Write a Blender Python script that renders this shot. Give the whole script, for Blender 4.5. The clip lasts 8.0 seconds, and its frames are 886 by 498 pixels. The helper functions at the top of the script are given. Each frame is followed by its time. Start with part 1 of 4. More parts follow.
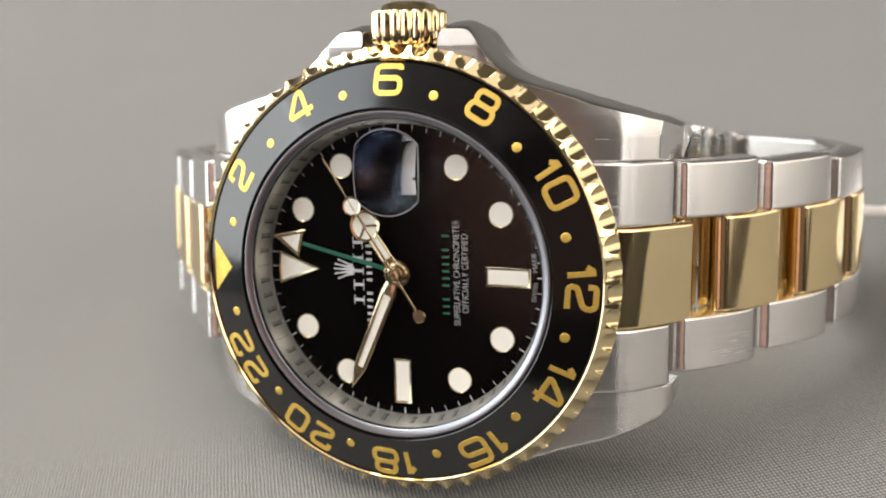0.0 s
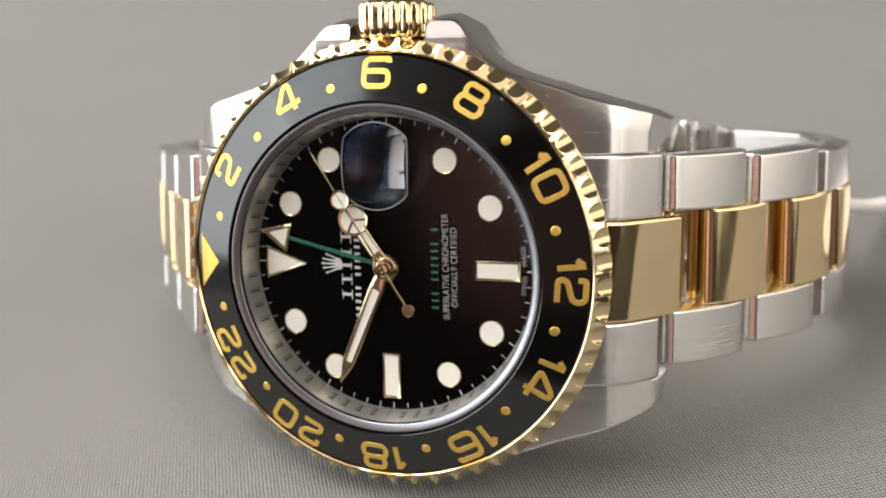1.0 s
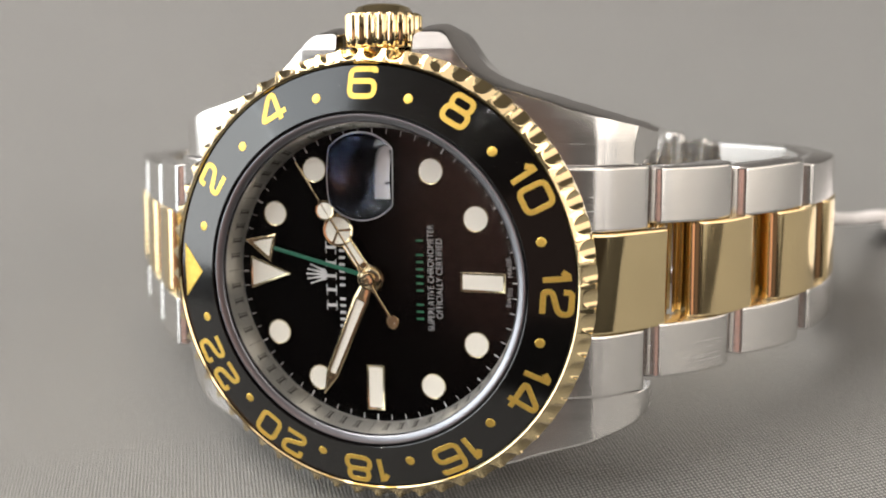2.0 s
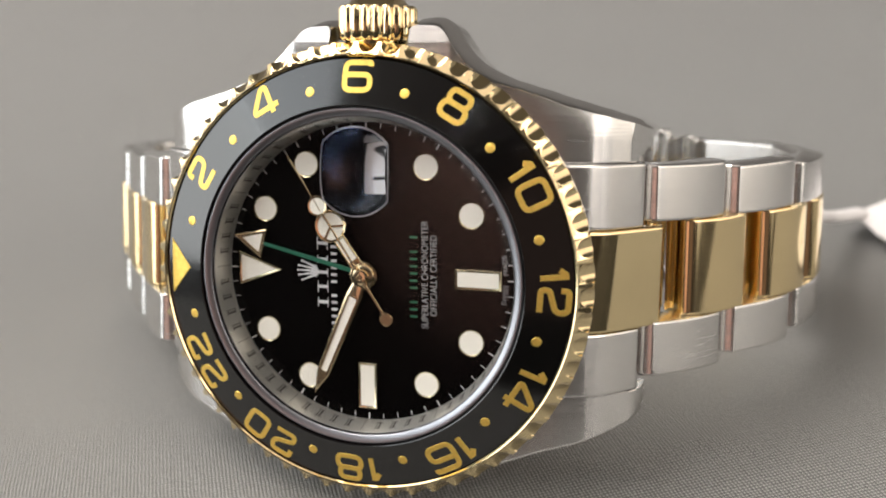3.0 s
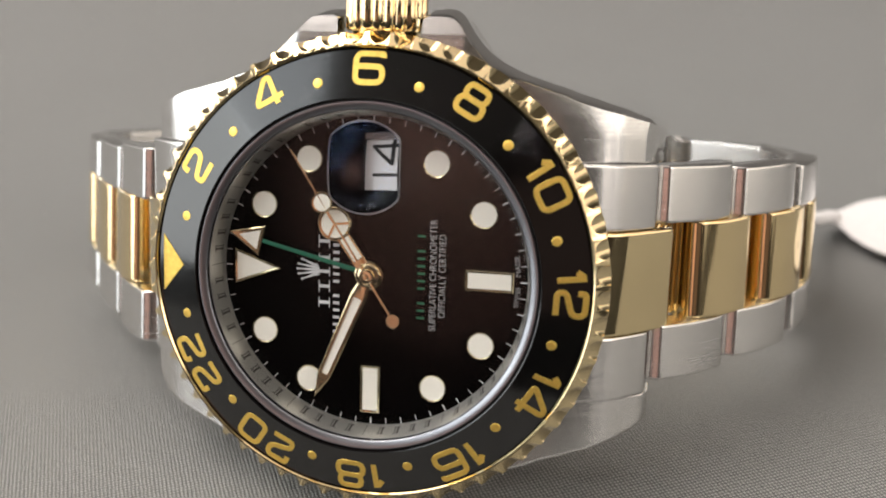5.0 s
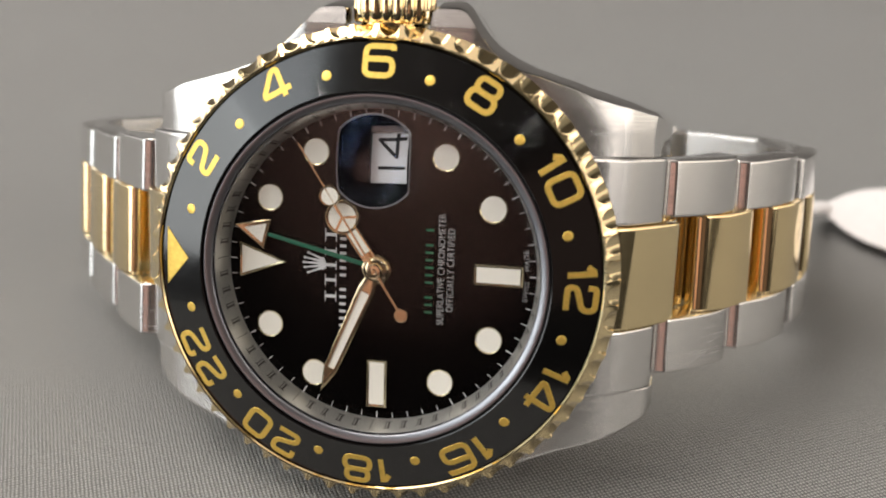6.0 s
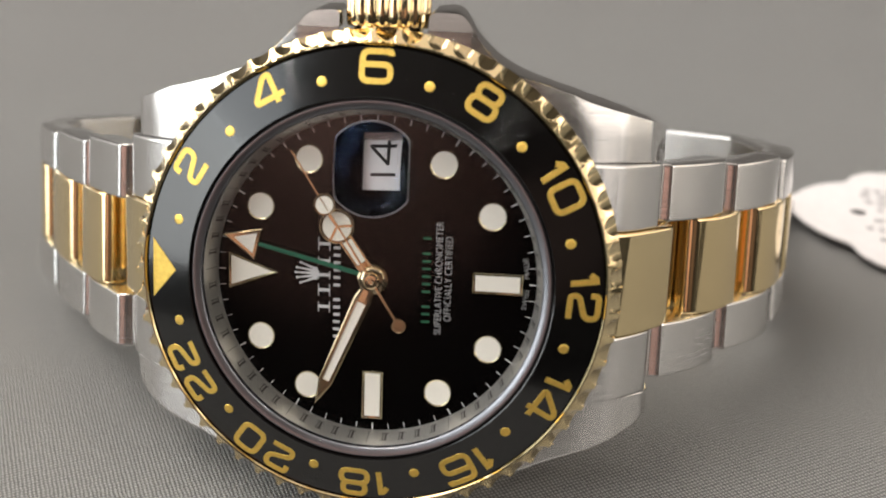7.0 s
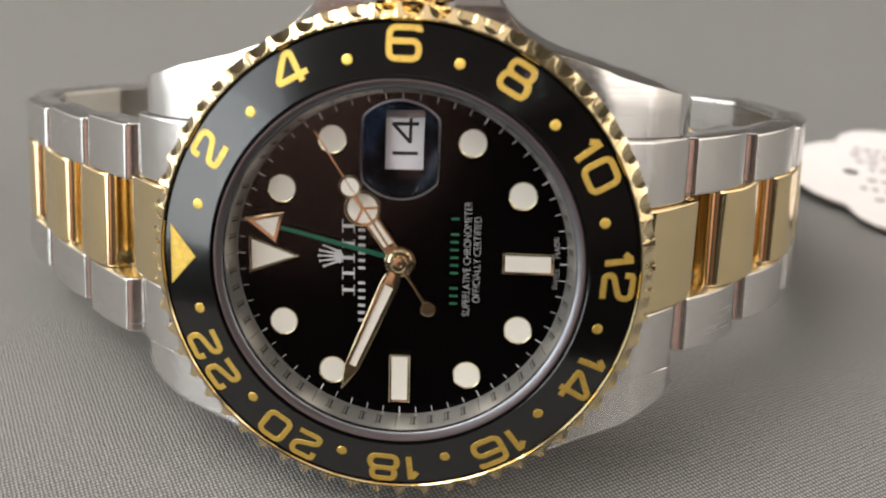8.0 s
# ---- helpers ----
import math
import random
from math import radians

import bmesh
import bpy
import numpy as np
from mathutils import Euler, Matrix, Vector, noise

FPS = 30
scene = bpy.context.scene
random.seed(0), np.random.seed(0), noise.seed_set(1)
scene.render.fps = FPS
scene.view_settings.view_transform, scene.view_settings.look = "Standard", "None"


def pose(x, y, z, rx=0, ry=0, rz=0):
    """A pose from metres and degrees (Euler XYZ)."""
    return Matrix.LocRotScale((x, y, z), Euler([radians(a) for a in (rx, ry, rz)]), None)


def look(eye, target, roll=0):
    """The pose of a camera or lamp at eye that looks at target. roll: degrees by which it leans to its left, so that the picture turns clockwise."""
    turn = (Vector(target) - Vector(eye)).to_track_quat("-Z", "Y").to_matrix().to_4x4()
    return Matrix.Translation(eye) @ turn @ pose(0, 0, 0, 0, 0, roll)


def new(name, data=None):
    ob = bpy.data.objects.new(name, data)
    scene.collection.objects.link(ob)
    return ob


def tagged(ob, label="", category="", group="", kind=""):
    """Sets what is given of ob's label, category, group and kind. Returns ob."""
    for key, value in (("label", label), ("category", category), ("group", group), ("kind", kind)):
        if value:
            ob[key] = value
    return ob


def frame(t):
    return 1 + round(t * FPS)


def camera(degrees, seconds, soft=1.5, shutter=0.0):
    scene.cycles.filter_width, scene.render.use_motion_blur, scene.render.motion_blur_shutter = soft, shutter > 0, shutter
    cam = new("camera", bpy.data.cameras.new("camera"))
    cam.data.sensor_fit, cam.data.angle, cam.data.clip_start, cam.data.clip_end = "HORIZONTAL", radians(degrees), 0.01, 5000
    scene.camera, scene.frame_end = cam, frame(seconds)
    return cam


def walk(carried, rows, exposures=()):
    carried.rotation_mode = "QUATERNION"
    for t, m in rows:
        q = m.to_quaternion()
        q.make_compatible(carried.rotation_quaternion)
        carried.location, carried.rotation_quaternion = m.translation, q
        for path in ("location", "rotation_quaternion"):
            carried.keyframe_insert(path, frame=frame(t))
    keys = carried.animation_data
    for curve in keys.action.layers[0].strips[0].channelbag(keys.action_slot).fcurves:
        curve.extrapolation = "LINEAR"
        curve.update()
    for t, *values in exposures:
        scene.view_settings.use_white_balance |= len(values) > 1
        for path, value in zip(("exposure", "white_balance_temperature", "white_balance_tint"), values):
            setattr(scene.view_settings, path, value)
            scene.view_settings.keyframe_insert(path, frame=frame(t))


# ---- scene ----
# camera and its path
cam = camera(46.0, 8.0, soft=1.9)
cam.data.dof.use_dof = True
cam.data.dof.focus_distance = 0.094
cam.data.dof.aperture_fstop = 27.0
PATH = [
    (0, 0.03821, -0.07274, 0.06241, 66.368, 6.067, 19.774),
    (0.5, 0.03764, -0.07283, 0.06218, 66.277, 5.968, 19.307),
    (1, 0.03739, -0.07274, 0.06204, 66.103, 5.840, 18.725),
    (1.5, 0.03712, -0.07267, 0.06198, 66.573, 5.499, 18.206),
    (1.7, 0.03736, -0.07256, 0.06180, 66.710, 5.344, 18.244),
    (2.8, 0.03551, -0.07219, 0.06186, 66.413, 4.460, 16.958),
    (3, 0.03413, -0.07202, 0.06210, 66.036, 4.081, 16.378),
    (3.5, 0.03135, -0.07109, 0.06092, 65.601, 3.292, 15.304),
    (4, 0.02867, -0.06944, 0.05972, 64.940, 2.283, 14.035),
    (4.5, 0.02681, -0.06863, 0.05923, 64.771, 1.503, 12.919),
    (5, 0.02572, -0.07112, 0.06173, 65.511, 1.681, 12.666),
    (5.2, 0.02639, -0.07062, 0.06260, 64.917, 1.984, 13.273),
    (6.3, 0.02047, -0.07117, 0.06218, 64.455, 0.130, 9.920),
    (6.5, 0.01969, -0.07041, 0.06159, 64.264, -0.281, 9.129),
    (7, 0.01558, -0.06972, 0.06368, 63.665, -0.306, 7.093),
    (7.5, 0.01114, -0.06877, 0.06482, 62.364, -0.469, 5.487),
    (8, 0.00846, -0.06725, 0.06503, 60.877, -0.660, 4.002),
]
walk(cam, [(t, pose(x, y, z, rx, ry, rz)) for t, x, y, z, rx, ry, rz in PATH], [(0, 0.06), (4.5, -0.18), (8, -0.27)])

# world and lights: a shop interior lit from its ceiling, plus added reflection lamps
world = bpy.data.worlds.new("shop")
scene.world = world
world.use_nodes = True
world.node_tree.nodes["Background"].inputs[0].default_value = (0.9, 0.95, 1.0, 1)
world.node_tree.nodes["Background"].inputs[1].default_value = 0.02


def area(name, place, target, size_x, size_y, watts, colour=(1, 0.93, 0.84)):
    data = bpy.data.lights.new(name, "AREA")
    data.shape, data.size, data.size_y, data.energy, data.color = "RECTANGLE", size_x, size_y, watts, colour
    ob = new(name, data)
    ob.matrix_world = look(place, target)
    return tagged(ob, "unseen soft area lamp around the counter", "light", kind="structure")


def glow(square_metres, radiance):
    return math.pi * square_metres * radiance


area("ceiling_panel", (-0.5, -0.1, 1.46), (-0.5, -0.101, 0), 2.5, 1.9, glow(4.75, 0.95), (1, 0.88, 0.80))
area("ceiling_lamp", (-0.88, -0.1, 1.44), (-0.88, -0.101, 0), 1.1, 1.1, glow(1.21, 8.4), (1, 0.94, 0.88))
area("ceiling_lamp", (1.3, -0.75, 1.44), (1.3, -0.751, 0), 0.95, 0.95, glow(0.9, 3.2), (1, 0.92, 0.83))
# unseen cool lamps, added for the grey mirrored in bezel and left lugs
area("cool_reflection_lamp", (-2.16, -0.79, 0.6), (0, -0.79, 0.6), 2.78, 1.77, glow(4.92, 2.75), (0.93, 0.98, 1.0))
area("cool_reflection_lamp", (-2.16, 1.35, 0.45), (0, 1.35, 0.45), 1.4, 1.5, glow(2.1, 0.5), (0.97, 0.97, 1.0))
area("cool_reflection_lamp", (-1.93, -2.16, 0.61), (-1.93, 0, 0.61), 0.5, 1.69, glow(0.845, 2.75), (0.9, 0.96, 1.0))
area("bezel_reflection_lamp", (-1.625, -1.45, 1.46), (-1.625, -1.45, 0), 1.9, 1.0, glow(1.9, 2.6), (0.9, 0.96, 1.0)).matrix_world = pose(-1.625, -1.45, 1.46, 0, 0, 52)
# added warm ellipses: the brown glow mirrored in dial and steel
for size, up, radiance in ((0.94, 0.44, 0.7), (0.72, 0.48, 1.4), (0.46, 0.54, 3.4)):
    area("warm_reflection_lamp", (-0.46 - 0.06 * (1 - size), -2.17, up), (-0.46 - 0.06 * (1 - size), 0, up), size * 0.84, size * 0.88, glow(0.58 * size ** 2, radiance), (1.0, 0.55, 0.43)).data.shape = "ELLIPSE"
area("warm_reflection_lamp", (0.85, -2.17, 0.45), (0.85, 0, 0.45), 1.2, 1.5, glow(1.4, 0.12), (1.0, 0.60, 0.47)).data.shape = "ELLIPSE"
# added lamps to the east that brighten the right links and lug
area("east_reflection_lamp", (2.16, 0.5, 0.6), (0, 0.5, 0.6), 2.0, 1.4, glow(2.8, 1.1), (1.0, 0.9, 0.78))
area("east_reflection_lamp", (2.16, -1.2, 0.86), (0, -1.2, 0.86), 1.6, 1.15, glow(1.84, 2.6), (1.0, 0.92, 0.84))

# ---- materials ----
MM = 0.001


def nodes_of(name):
    m = bpy.data.materials.new(name)
    m.use_nodes = True
    nt = m.node_tree
    return m, nt, nt.nodes["Principled BSDF"]


def link(nt, a, b):
    nt.links.new(a, b)


def coords(nt, scale=(1, 1, 1), kind="Object"):
    tc, mp = nt.nodes.new("ShaderNodeTexCoord"), nt.nodes.new("ShaderNodeMapping")
    mp.inputs["Scale"].default_value = scale
    link(nt, tc.outputs[kind], mp.inputs["Vector"])
    return mp.outputs["Vector"]


def noise_tex(nt, vec, scale, detail=3.0, rough=0.5):
    n = nt.nodes.new("ShaderNodeTexNoise")
    n.inputs["Scale"].default_value, n.inputs["Detail"].default_value, n.inputs["Roughness"].default_value = scale, detail, rough
    link(nt, vec, n.inputs["Vector"])
    return n.outputs["Fac"]


def ranged(nt, fac, lo, hi, a=0.3, b=0.7):
    r = nt.nodes.new("ShaderNodeMapRange")
    r.inputs["From Min"].default_value, r.inputs["From Max"].default_value = a, b
    r.inputs["To Min"].default_value, r.inputs["To Max"].default_value = lo, hi
    link(nt, fac, r.inputs["Value"])
    return r.outputs["Result"]


def bumped(nt, bsdf, height, strength, distance):
    b = nt.nodes.new("ShaderNodeBump")
    b.inputs["Strength"].default_value, b.inputs["Distance"].default_value = strength, distance
    link(nt, height, b.inputs["Height"])
    link(nt, b.outputs["Normal"], bsdf.inputs["Normal"])


def mixed(nt, fac, c0, c1):
    m = nt.nodes.new("ShaderNodeMix")
    m.data_type = "RGBA"
    m.inputs["A"].default_value, m.inputs["B"].default_value = (*c0, 1), (*c1, 1)
    link(nt, fac, m.inputs["Factor"])
    return m.outputs["Result"]


def metal(name, colour, rough, grain=(1, 1, 1), grain_scale=0.0, strength=0.15, spread=0.08):
    """A metal with fine wear; grain stretches it into brush lines."""
    m, nt, b = nodes_of(name)
    b.inputs["Metallic"].default_value = 1.0
    smear = noise_tex(nt, coords(nt), 180, 4)
    dark = tuple(c * 0.9 for c in colour)
    link(nt, mixed(nt, ranged(nt, smear, 0, 1), colour, dark), b.inputs["Base Color"])
    if grain_scale:
        lines = noise_tex(nt, coords(nt, grain), grain_scale, 2)
        add = nt.nodes.new("ShaderNodeMath")
        add.operation = "ADD"
        link(nt, ranged(nt, lines, rough - spread, rough + spread), add.inputs[0])
        link(nt, ranged(nt, smear, -0.02, 0.04), add.inputs[1])
        link(nt, add.outputs[0], b.inputs["Roughness"])
        tint = nt.nodes.new("ShaderNodeMix")
        tint.data_type = "RGBA"
        link(nt, ranged(nt, lines, 0.0, 0.55), tint.inputs["Factor"])
        link(nt, b.inputs["Base Color"].links[0].from_socket, tint.inputs["A"])
        tint.inputs["B"].default_value = (*(c * 0.72 for c in colour), 1)
        link(nt, tint.outputs["Result"], b.inputs["Base Color"])
        if strength:
            bumped(nt, b, lines, strength, 0.00002)
    else:
        link(nt, ranged(nt, smear, rough, rough + 0.05), b.inputs["Roughness"])
    return m


STEEL, GOLD = (0.85, 0.835, 0.82), (0.97, 0.79, 0.46)
M_BRUSH = metal("steel_brushed", STEEL, 0.21, (130, 130, 7500), 1.0, 0.0, 0.04)
_nt = M_BRUSH.node_tree
_b = _nt.nodes["Principled BSDF"]
_b.inputs["Anisotropic"].default_value = 0.88
_across = _nt.nodes.new("ShaderNodeVectorTransform")
_across.vector_type, _across.convert_from, _across.convert_to = "VECTOR", "OBJECT", "WORLD"
_across.inputs[0].default_value = (0, 0, 1)
link(_nt, _across.outputs[0], _b.inputs["Tangent"])
M_STEEL = metal("steel_polished", STEEL, 0.08)
M_REHAUT = metal("steel_ring_satin", (0.97, 0.95, 0.91), 0.42)
M_SEAT = metal("crystal_edge_metal", (0.36, 0.37, 0.40), 0.3)
M_GOLD = metal("gold_polished", GOLD, 0.06)
M_GOLD_LINK = metal("gold_link", (1.0, 0.80, 0.46), 0.08)
M_GOLD_SATIN = metal("gold_satin", (0.78, 0.66, 0.44), 0.16)
M_RIM_GLINT = metal("rim_glint", (0.86, 0.88, 0.92), 0.3)
M_HAND = metal("gold_hand", (0.80, 0.63, 0.40), 0.12)
M_NUM = metal("gold_numeral", (0.97, 0.69, 0.17), 0.5, (2500, 2500, 2500), 1.0, 0.1, 0.05)


def plain(name, colour, rough, vary=0.12, scale=900.0, coat=0.0, bump=0.0):
    m, nt, b = nodes_of(name)
    n = noise_tex(nt, coords(nt), scale, 4)
    link(nt, mixed(nt, ranged(nt, n, 0, 1), colour, tuple(c * (1 - vary) for c in colour)), b.inputs["Base Color"])
    link(nt, ranged(nt, n, rough, min(1, rough * 1.25 + 0.01)), b.inputs["Roughness"])
    b.inputs["Coat Weight"].default_value = coat
    b.inputs["Coat Roughness"].default_value = 0.02
    if bump:
        bumped(nt, b, n, bump, 0.00003)
    return m


M_CERAMIC = plain("ceramic_black", (0.0015, 0.0014, 0.0015), 0.12, coat=0.25)
M_CERAMIC.node_tree.nodes["Principled BSDF"].inputs["IOR"].default_value = 1.72
M_DIAL = plain("dial_black", (0.0012, 0.001, 0.001), 0.16, 0.0, 300)
M_DIAL.node_tree.nodes["Principled BSDF"].inputs["IOR"].default_value = 1.12
M_LUME = plain("lume_cream", (0.95, 0.91, 0.82), 0.55, 0.06, 4000)
M_PRINT = plain("print_white", (0.72, 0.72, 0.74), 0.5)
M_GREEN = plain("print_green", (0.015, 0.15, 0.075), 0.45)
M_GREEN_HAND = plain("hand_green", (0.004, 0.13, 0.075), 0.3)
M_DATE = plain("date_white", (0.8, 0.8, 0.8), 0.5, 0.04)
M_INK = plain("ink_black", (0.008, 0.008, 0.008), 0.5)
M_ENGRAVE = metal("engraving_dark", (0.24, 0.225, 0.21), 0.5)
M_DULL_BLACK = plain("dull_black", (0.02, 0.02, 0.022), 0.35)
M_PAPER = plain("paper_white", (0.82, 0.80, 0.80), 0.7, 0.05, 600, bump=0.2)
M_TAGINK = plain("ink_grey", (0.38, 0.37, 0.38), 0.7)
M_WALL = plain("wall_paint", (0.72, 0.70, 0.66), 0.85, 0.08, 6, bump=0.1)
M_GREYWALL = plain("wall_paint_grey", (0.26, 0.25, 0.24), 0.85, 0.08, 6, bump=0.1)
M_DARKWALL = plain("surround_dark", (0.035, 0.024, 0.018), 0.6, 0.3, 5)
M_COUNTER = plain("counter_black", (0.008, 0.008, 0.007), 0.75, 0.3, 9)
M_COUNTER.node_tree.nodes["Principled BSDF"].inputs["Specular IOR Level"].default_value = 0.1
M_BULB, _nt, _b = nodes_of("bulb_white")
_b.inputs["Emission Color"].default_value = (1, 0.95, 0.88, 1)
_b.inputs["Emission Strength"].default_value = 240
M_BULB.cycles.emission_sampling = "NONE"
M_CEIL = plain("ceiling_paint", (0.28, 0.265, 0.245), 0.9, 0.06, 4)


def clear(name, ior):
    """A thin clear pane: it passes light straight and mirrors by its angle."""
    m, nt, b = nodes_of(name)
    nt.nodes.remove(b)
    t, g, f, x = (nt.nodes.new(n) for n in ("ShaderNodeBsdfTransparent", "ShaderNodeBsdfGlossy", "ShaderNodeFresnel", "ShaderNodeMixShader"))
    t.inputs["Color"].default_value = (0.97, 0.98, 0.98, 1)
    g.inputs["Roughness"].default_value = 0.1
    f.inputs["IOR"].default_value = ior
    link(nt, f.outputs[0], x.inputs[0])
    link(nt, t.outputs[0], x.inputs[1])
    link(nt, g.outputs[0], x.inputs[2])
    link(nt, x.outputs[0], nt.nodes["Material Output"].inputs["Surface"])
    return m


M_CRYSTAL = clear("crystal_clear", 1.23)
M_LENS, _nt, _b = nodes_of("lens_glass")
_nt.nodes.remove(_b)
_r, _g, _x = (_nt.nodes.new(n) for n in ("ShaderNodeBsdfRefraction", "ShaderNodeBsdfGlossy", "ShaderNodeMixShader"))
_r.inputs["IOR"].default_value, _r.inputs["Roughness"].default_value = 1.77, 0.0
_r.inputs["Color"].default_value = (0.97, 0.98, 1.0, 1)
_g.inputs["Roughness"].default_value = 0.0
_g.inputs["Color"].default_value = (0.4, 0.55, 1.0, 1)
_x.inputs[0].default_value = 0.008
link(_nt, _r.outputs[0], _x.inputs[1])
link(_nt, _g.outputs[0], _x.inputs[2])
link(_nt, _x.outputs[0], _nt.nodes["Material Output"].inputs["Surface"])

# woven grey cloth
M_CLOTH, _nt, _b = nodes_of("cloth_grey")
_v = coords(_nt)
_big = noise_tex(_nt, _v, 14, 3)
_fine = noise_tex(_nt, _v, 2600, 3, 0.7)
_w = []
for axis, turn in (("X", 0.0), ("Y", 0.0)):
    _mp = _nt.nodes.new("ShaderNodeMapping")
    _mp.inputs["Rotation"].default_value = (0, 0, radians(-31))
    link(_nt, _v, _mp.inputs["Vector"])
    _wave = _nt.nodes.new("ShaderNodeTexWave")
    _wave.bands_direction = axis
    _wave.inputs["Scale"].default_value = 860 if axis == "X" else 780
    _wave.inputs["Distortion"].default_value = 2.0
    _wave.inputs["Detail Scale"].default_value = 1.2
    link(_nt, _mp.outputs[0], _wave.inputs["Vector"])
    _w.append(_wave.outputs["Fac"])
_mul = _nt.nodes.new("ShaderNodeMath")
_mul.operation = "MULTIPLY"
link(_nt, _w[0], _mul.inputs[0])
link(_nt, _w[1], _mul.inputs[1])
_sum = _nt.nodes.new("ShaderNodeMath")
_sum.operation = "MULTIPLY_ADD"
link(_nt, _fine, _sum.inputs[0])
_sum.inputs[1].default_value = 0.8
link(_nt, _mul.outputs[0], _sum.inputs[2])
_c = _nt.nodes.new("ShaderNodeMix")
_c.data_type = "RGBA"
link(_nt, ranged(_nt, _big, 0.0, 0.3, 0.35, 0.65), _c.inputs["Factor"])
link(_nt, mixed(_nt, ranged(_nt, _sum.outputs[0], 0, 1, 0.35, 1.1), (0.10, 0.101, 0.098), (0.47, 0.468, 0.45)), _c.inputs["A"])
_c.inputs["B"].default_value = (0.20, 0.197, 0.19, 1)
link(_nt, _c.outputs["Result"], _b.inputs["Base Color"])
_b.inputs["Roughness"].default_value = 0.8
_b.inputs["Sheen Weight"].default_value = 0.15
bumped(_nt, _b, _sum.outputs[0], 1.0, 0.0002)


# ---- mesh helpers ----
def solid(bm, name, material, angle=35):
    me = bpy.data.meshes.new(name)
    bmesh.ops.recalc_face_normals(bm, faces=bm.faces)
    bm.to_mesh(me)
    bm.free()
    me.materials.append(material)
    me.polygons.foreach_set("use_smooth", [True] * len(me.polygons))
    me.set_sharp_from_angle(angle=radians(angle))
    return me


def part(name, bm, material, parent, label="", angle=35):
    ob = new(name, solid(bm, name, material, angle))
    ob.parent = parent
    return tagged(ob, label)


def thing(name, label, category, m=None, group="", kind=""):
    ob = new(name)
    ob.empty_display_size = 0.005
    if m is not None:
        ob.matrix_world = m
    return tagged(ob, label, category, group, kind)


def box(bm, x0, x1, y0, y1, z0, z1):
    v = [bm.verts.new((x, y, z)) for x in (x0, x1) for y in (y0, y1) for z in (z0, z1)]
    for f in ((0, 1, 3, 2), (4, 6, 7, 5), (0, 4, 5, 1), (2, 3, 7, 6), (0, 2, 6, 4), (1, 5, 7, 3)):
        bm.faces.new([v[i] for i in f])


def polar(r, clock, y=0.0):
    """A place on the face in millimetres: radius, clock angle in degrees from twelve, depth behind the bezel's dots."""
    a = radians(clock)
    return Vector((-r * math.cos(a), y, r * math.sin(a))) * MM


def turned(bm, profile, steps=192, radius=None, angles=None):
    """A body of revolution about the face's axis from (radius, depth) pairs; radius(i, k, r, y) may change the pairs."""
    rings, angles = [], angles or [360.0 * k / steps for k in range(steps)]
    steps = len(angles)
    for clock in angles:
        ring = []
        for i, (r, y) in enumerate(profile):
            if radius:
                r, y = radius(i, clock, r, y)
            ring.append(bm.verts.new(polar(r, clock, y)))
        rings.append(ring)
    n = len(profile)
    for k in range(steps):
        a, b = rings[k], rings[(k + 1) % steps]
        for i in range(n):
            bm.faces.new((a[i], a[(i + 1) % n], b[(i + 1) % n], b[i]))


def plate(bm, outline, y0, y1, inset=0.0, lift=None):
    """A flat plate in the face's plane from (x, z) millimetres, its front at y0 with a bevel of inset, its back at y1."""
    n = len(outline)
    mid = (sum(p[0] for p in outline) / n, sum(p[1] for p in outline) / n)

    def ring(shrink, y):
        out = []
        for i, (x, z) in enumerate(outline):
            (xa, za), (xb, zb) = outline[i - 1], outline[(i + 1) % n]
            d1, d2 = Vector((x - xa, z - za)).normalized(), Vector((xb - x, zb - z)).normalized()
            nrm = Vector((-(d1.y + d2.y), d1.x + d2.x))
            nrm = nrm.normalized() / max(0.4, (1 + d1.dot(d2)) / 2) ** 0.5 if nrm.length > 1e-6 else Vector((0, 0))
            if nrm.dot(Vector((mid[0] - x, mid[1] - z))) < 0 and n < 5:
                nrm = -nrm
            px, pz = x + nrm.x * shrink, z + nrm.y * shrink
            yy = y + (lift(px, pz) if lift else 0)
            out.append(bm.verts.new((px * MM, yy * MM, pz * MM)))
        return out

    area2 = sum(outline[i - 1][0] * outline[i][1] - outline[i][0] * outline[i - 1][1] for i in range(n))
    if area2 < 0:
        outline.reverse()
    rings = [ring(0, y1), ring(0, y0 + inset * 0.8), ring(inset, y0)] if inset else [ring(0, y1), ring(0, y0)]
    for a, b in zip(rings, rings[1:]):
        for i in range(n):
            bm.faces.new((a[i], a[(i + 1) % n], b[(i + 1) % n], b[i]))
    bm.faces.new(rings[-1])
    bm.faces.new(list(reversed(rings[0])))


def circle(x, z, r, n=40):
    return [(x + r * math.cos(2 * math.pi * i / n), z + r * math.sin(2 * math.pi * i / n)) for i in range(n)]


def frame_plate(bm, outer, inner, y0, y1, lift=0.0):
    """A rim between two outlines of equal count; the inner edge's front may sit lower."""
    n = len(outer)
    rows = [[bm.verts.new((x * MM, y * MM, z * MM)) for x, z in o] for o, y in ((outer, y1), (outer, y0 + 0.05), ([(a[0] * 0.75 + b[0] * 0.25, a[1] * 0.75 + b[1] * 0.25) for a, b in zip(outer, inner)], y0), (inner, y0 + lift), (inner, y1))]
    for a, b in zip(rows, rows[1:] + rows[:1]):
        for i in range(n):
            bm.faces.new((a[i], a[(i + 1) % n], b[(i + 1) % n], b[i]))


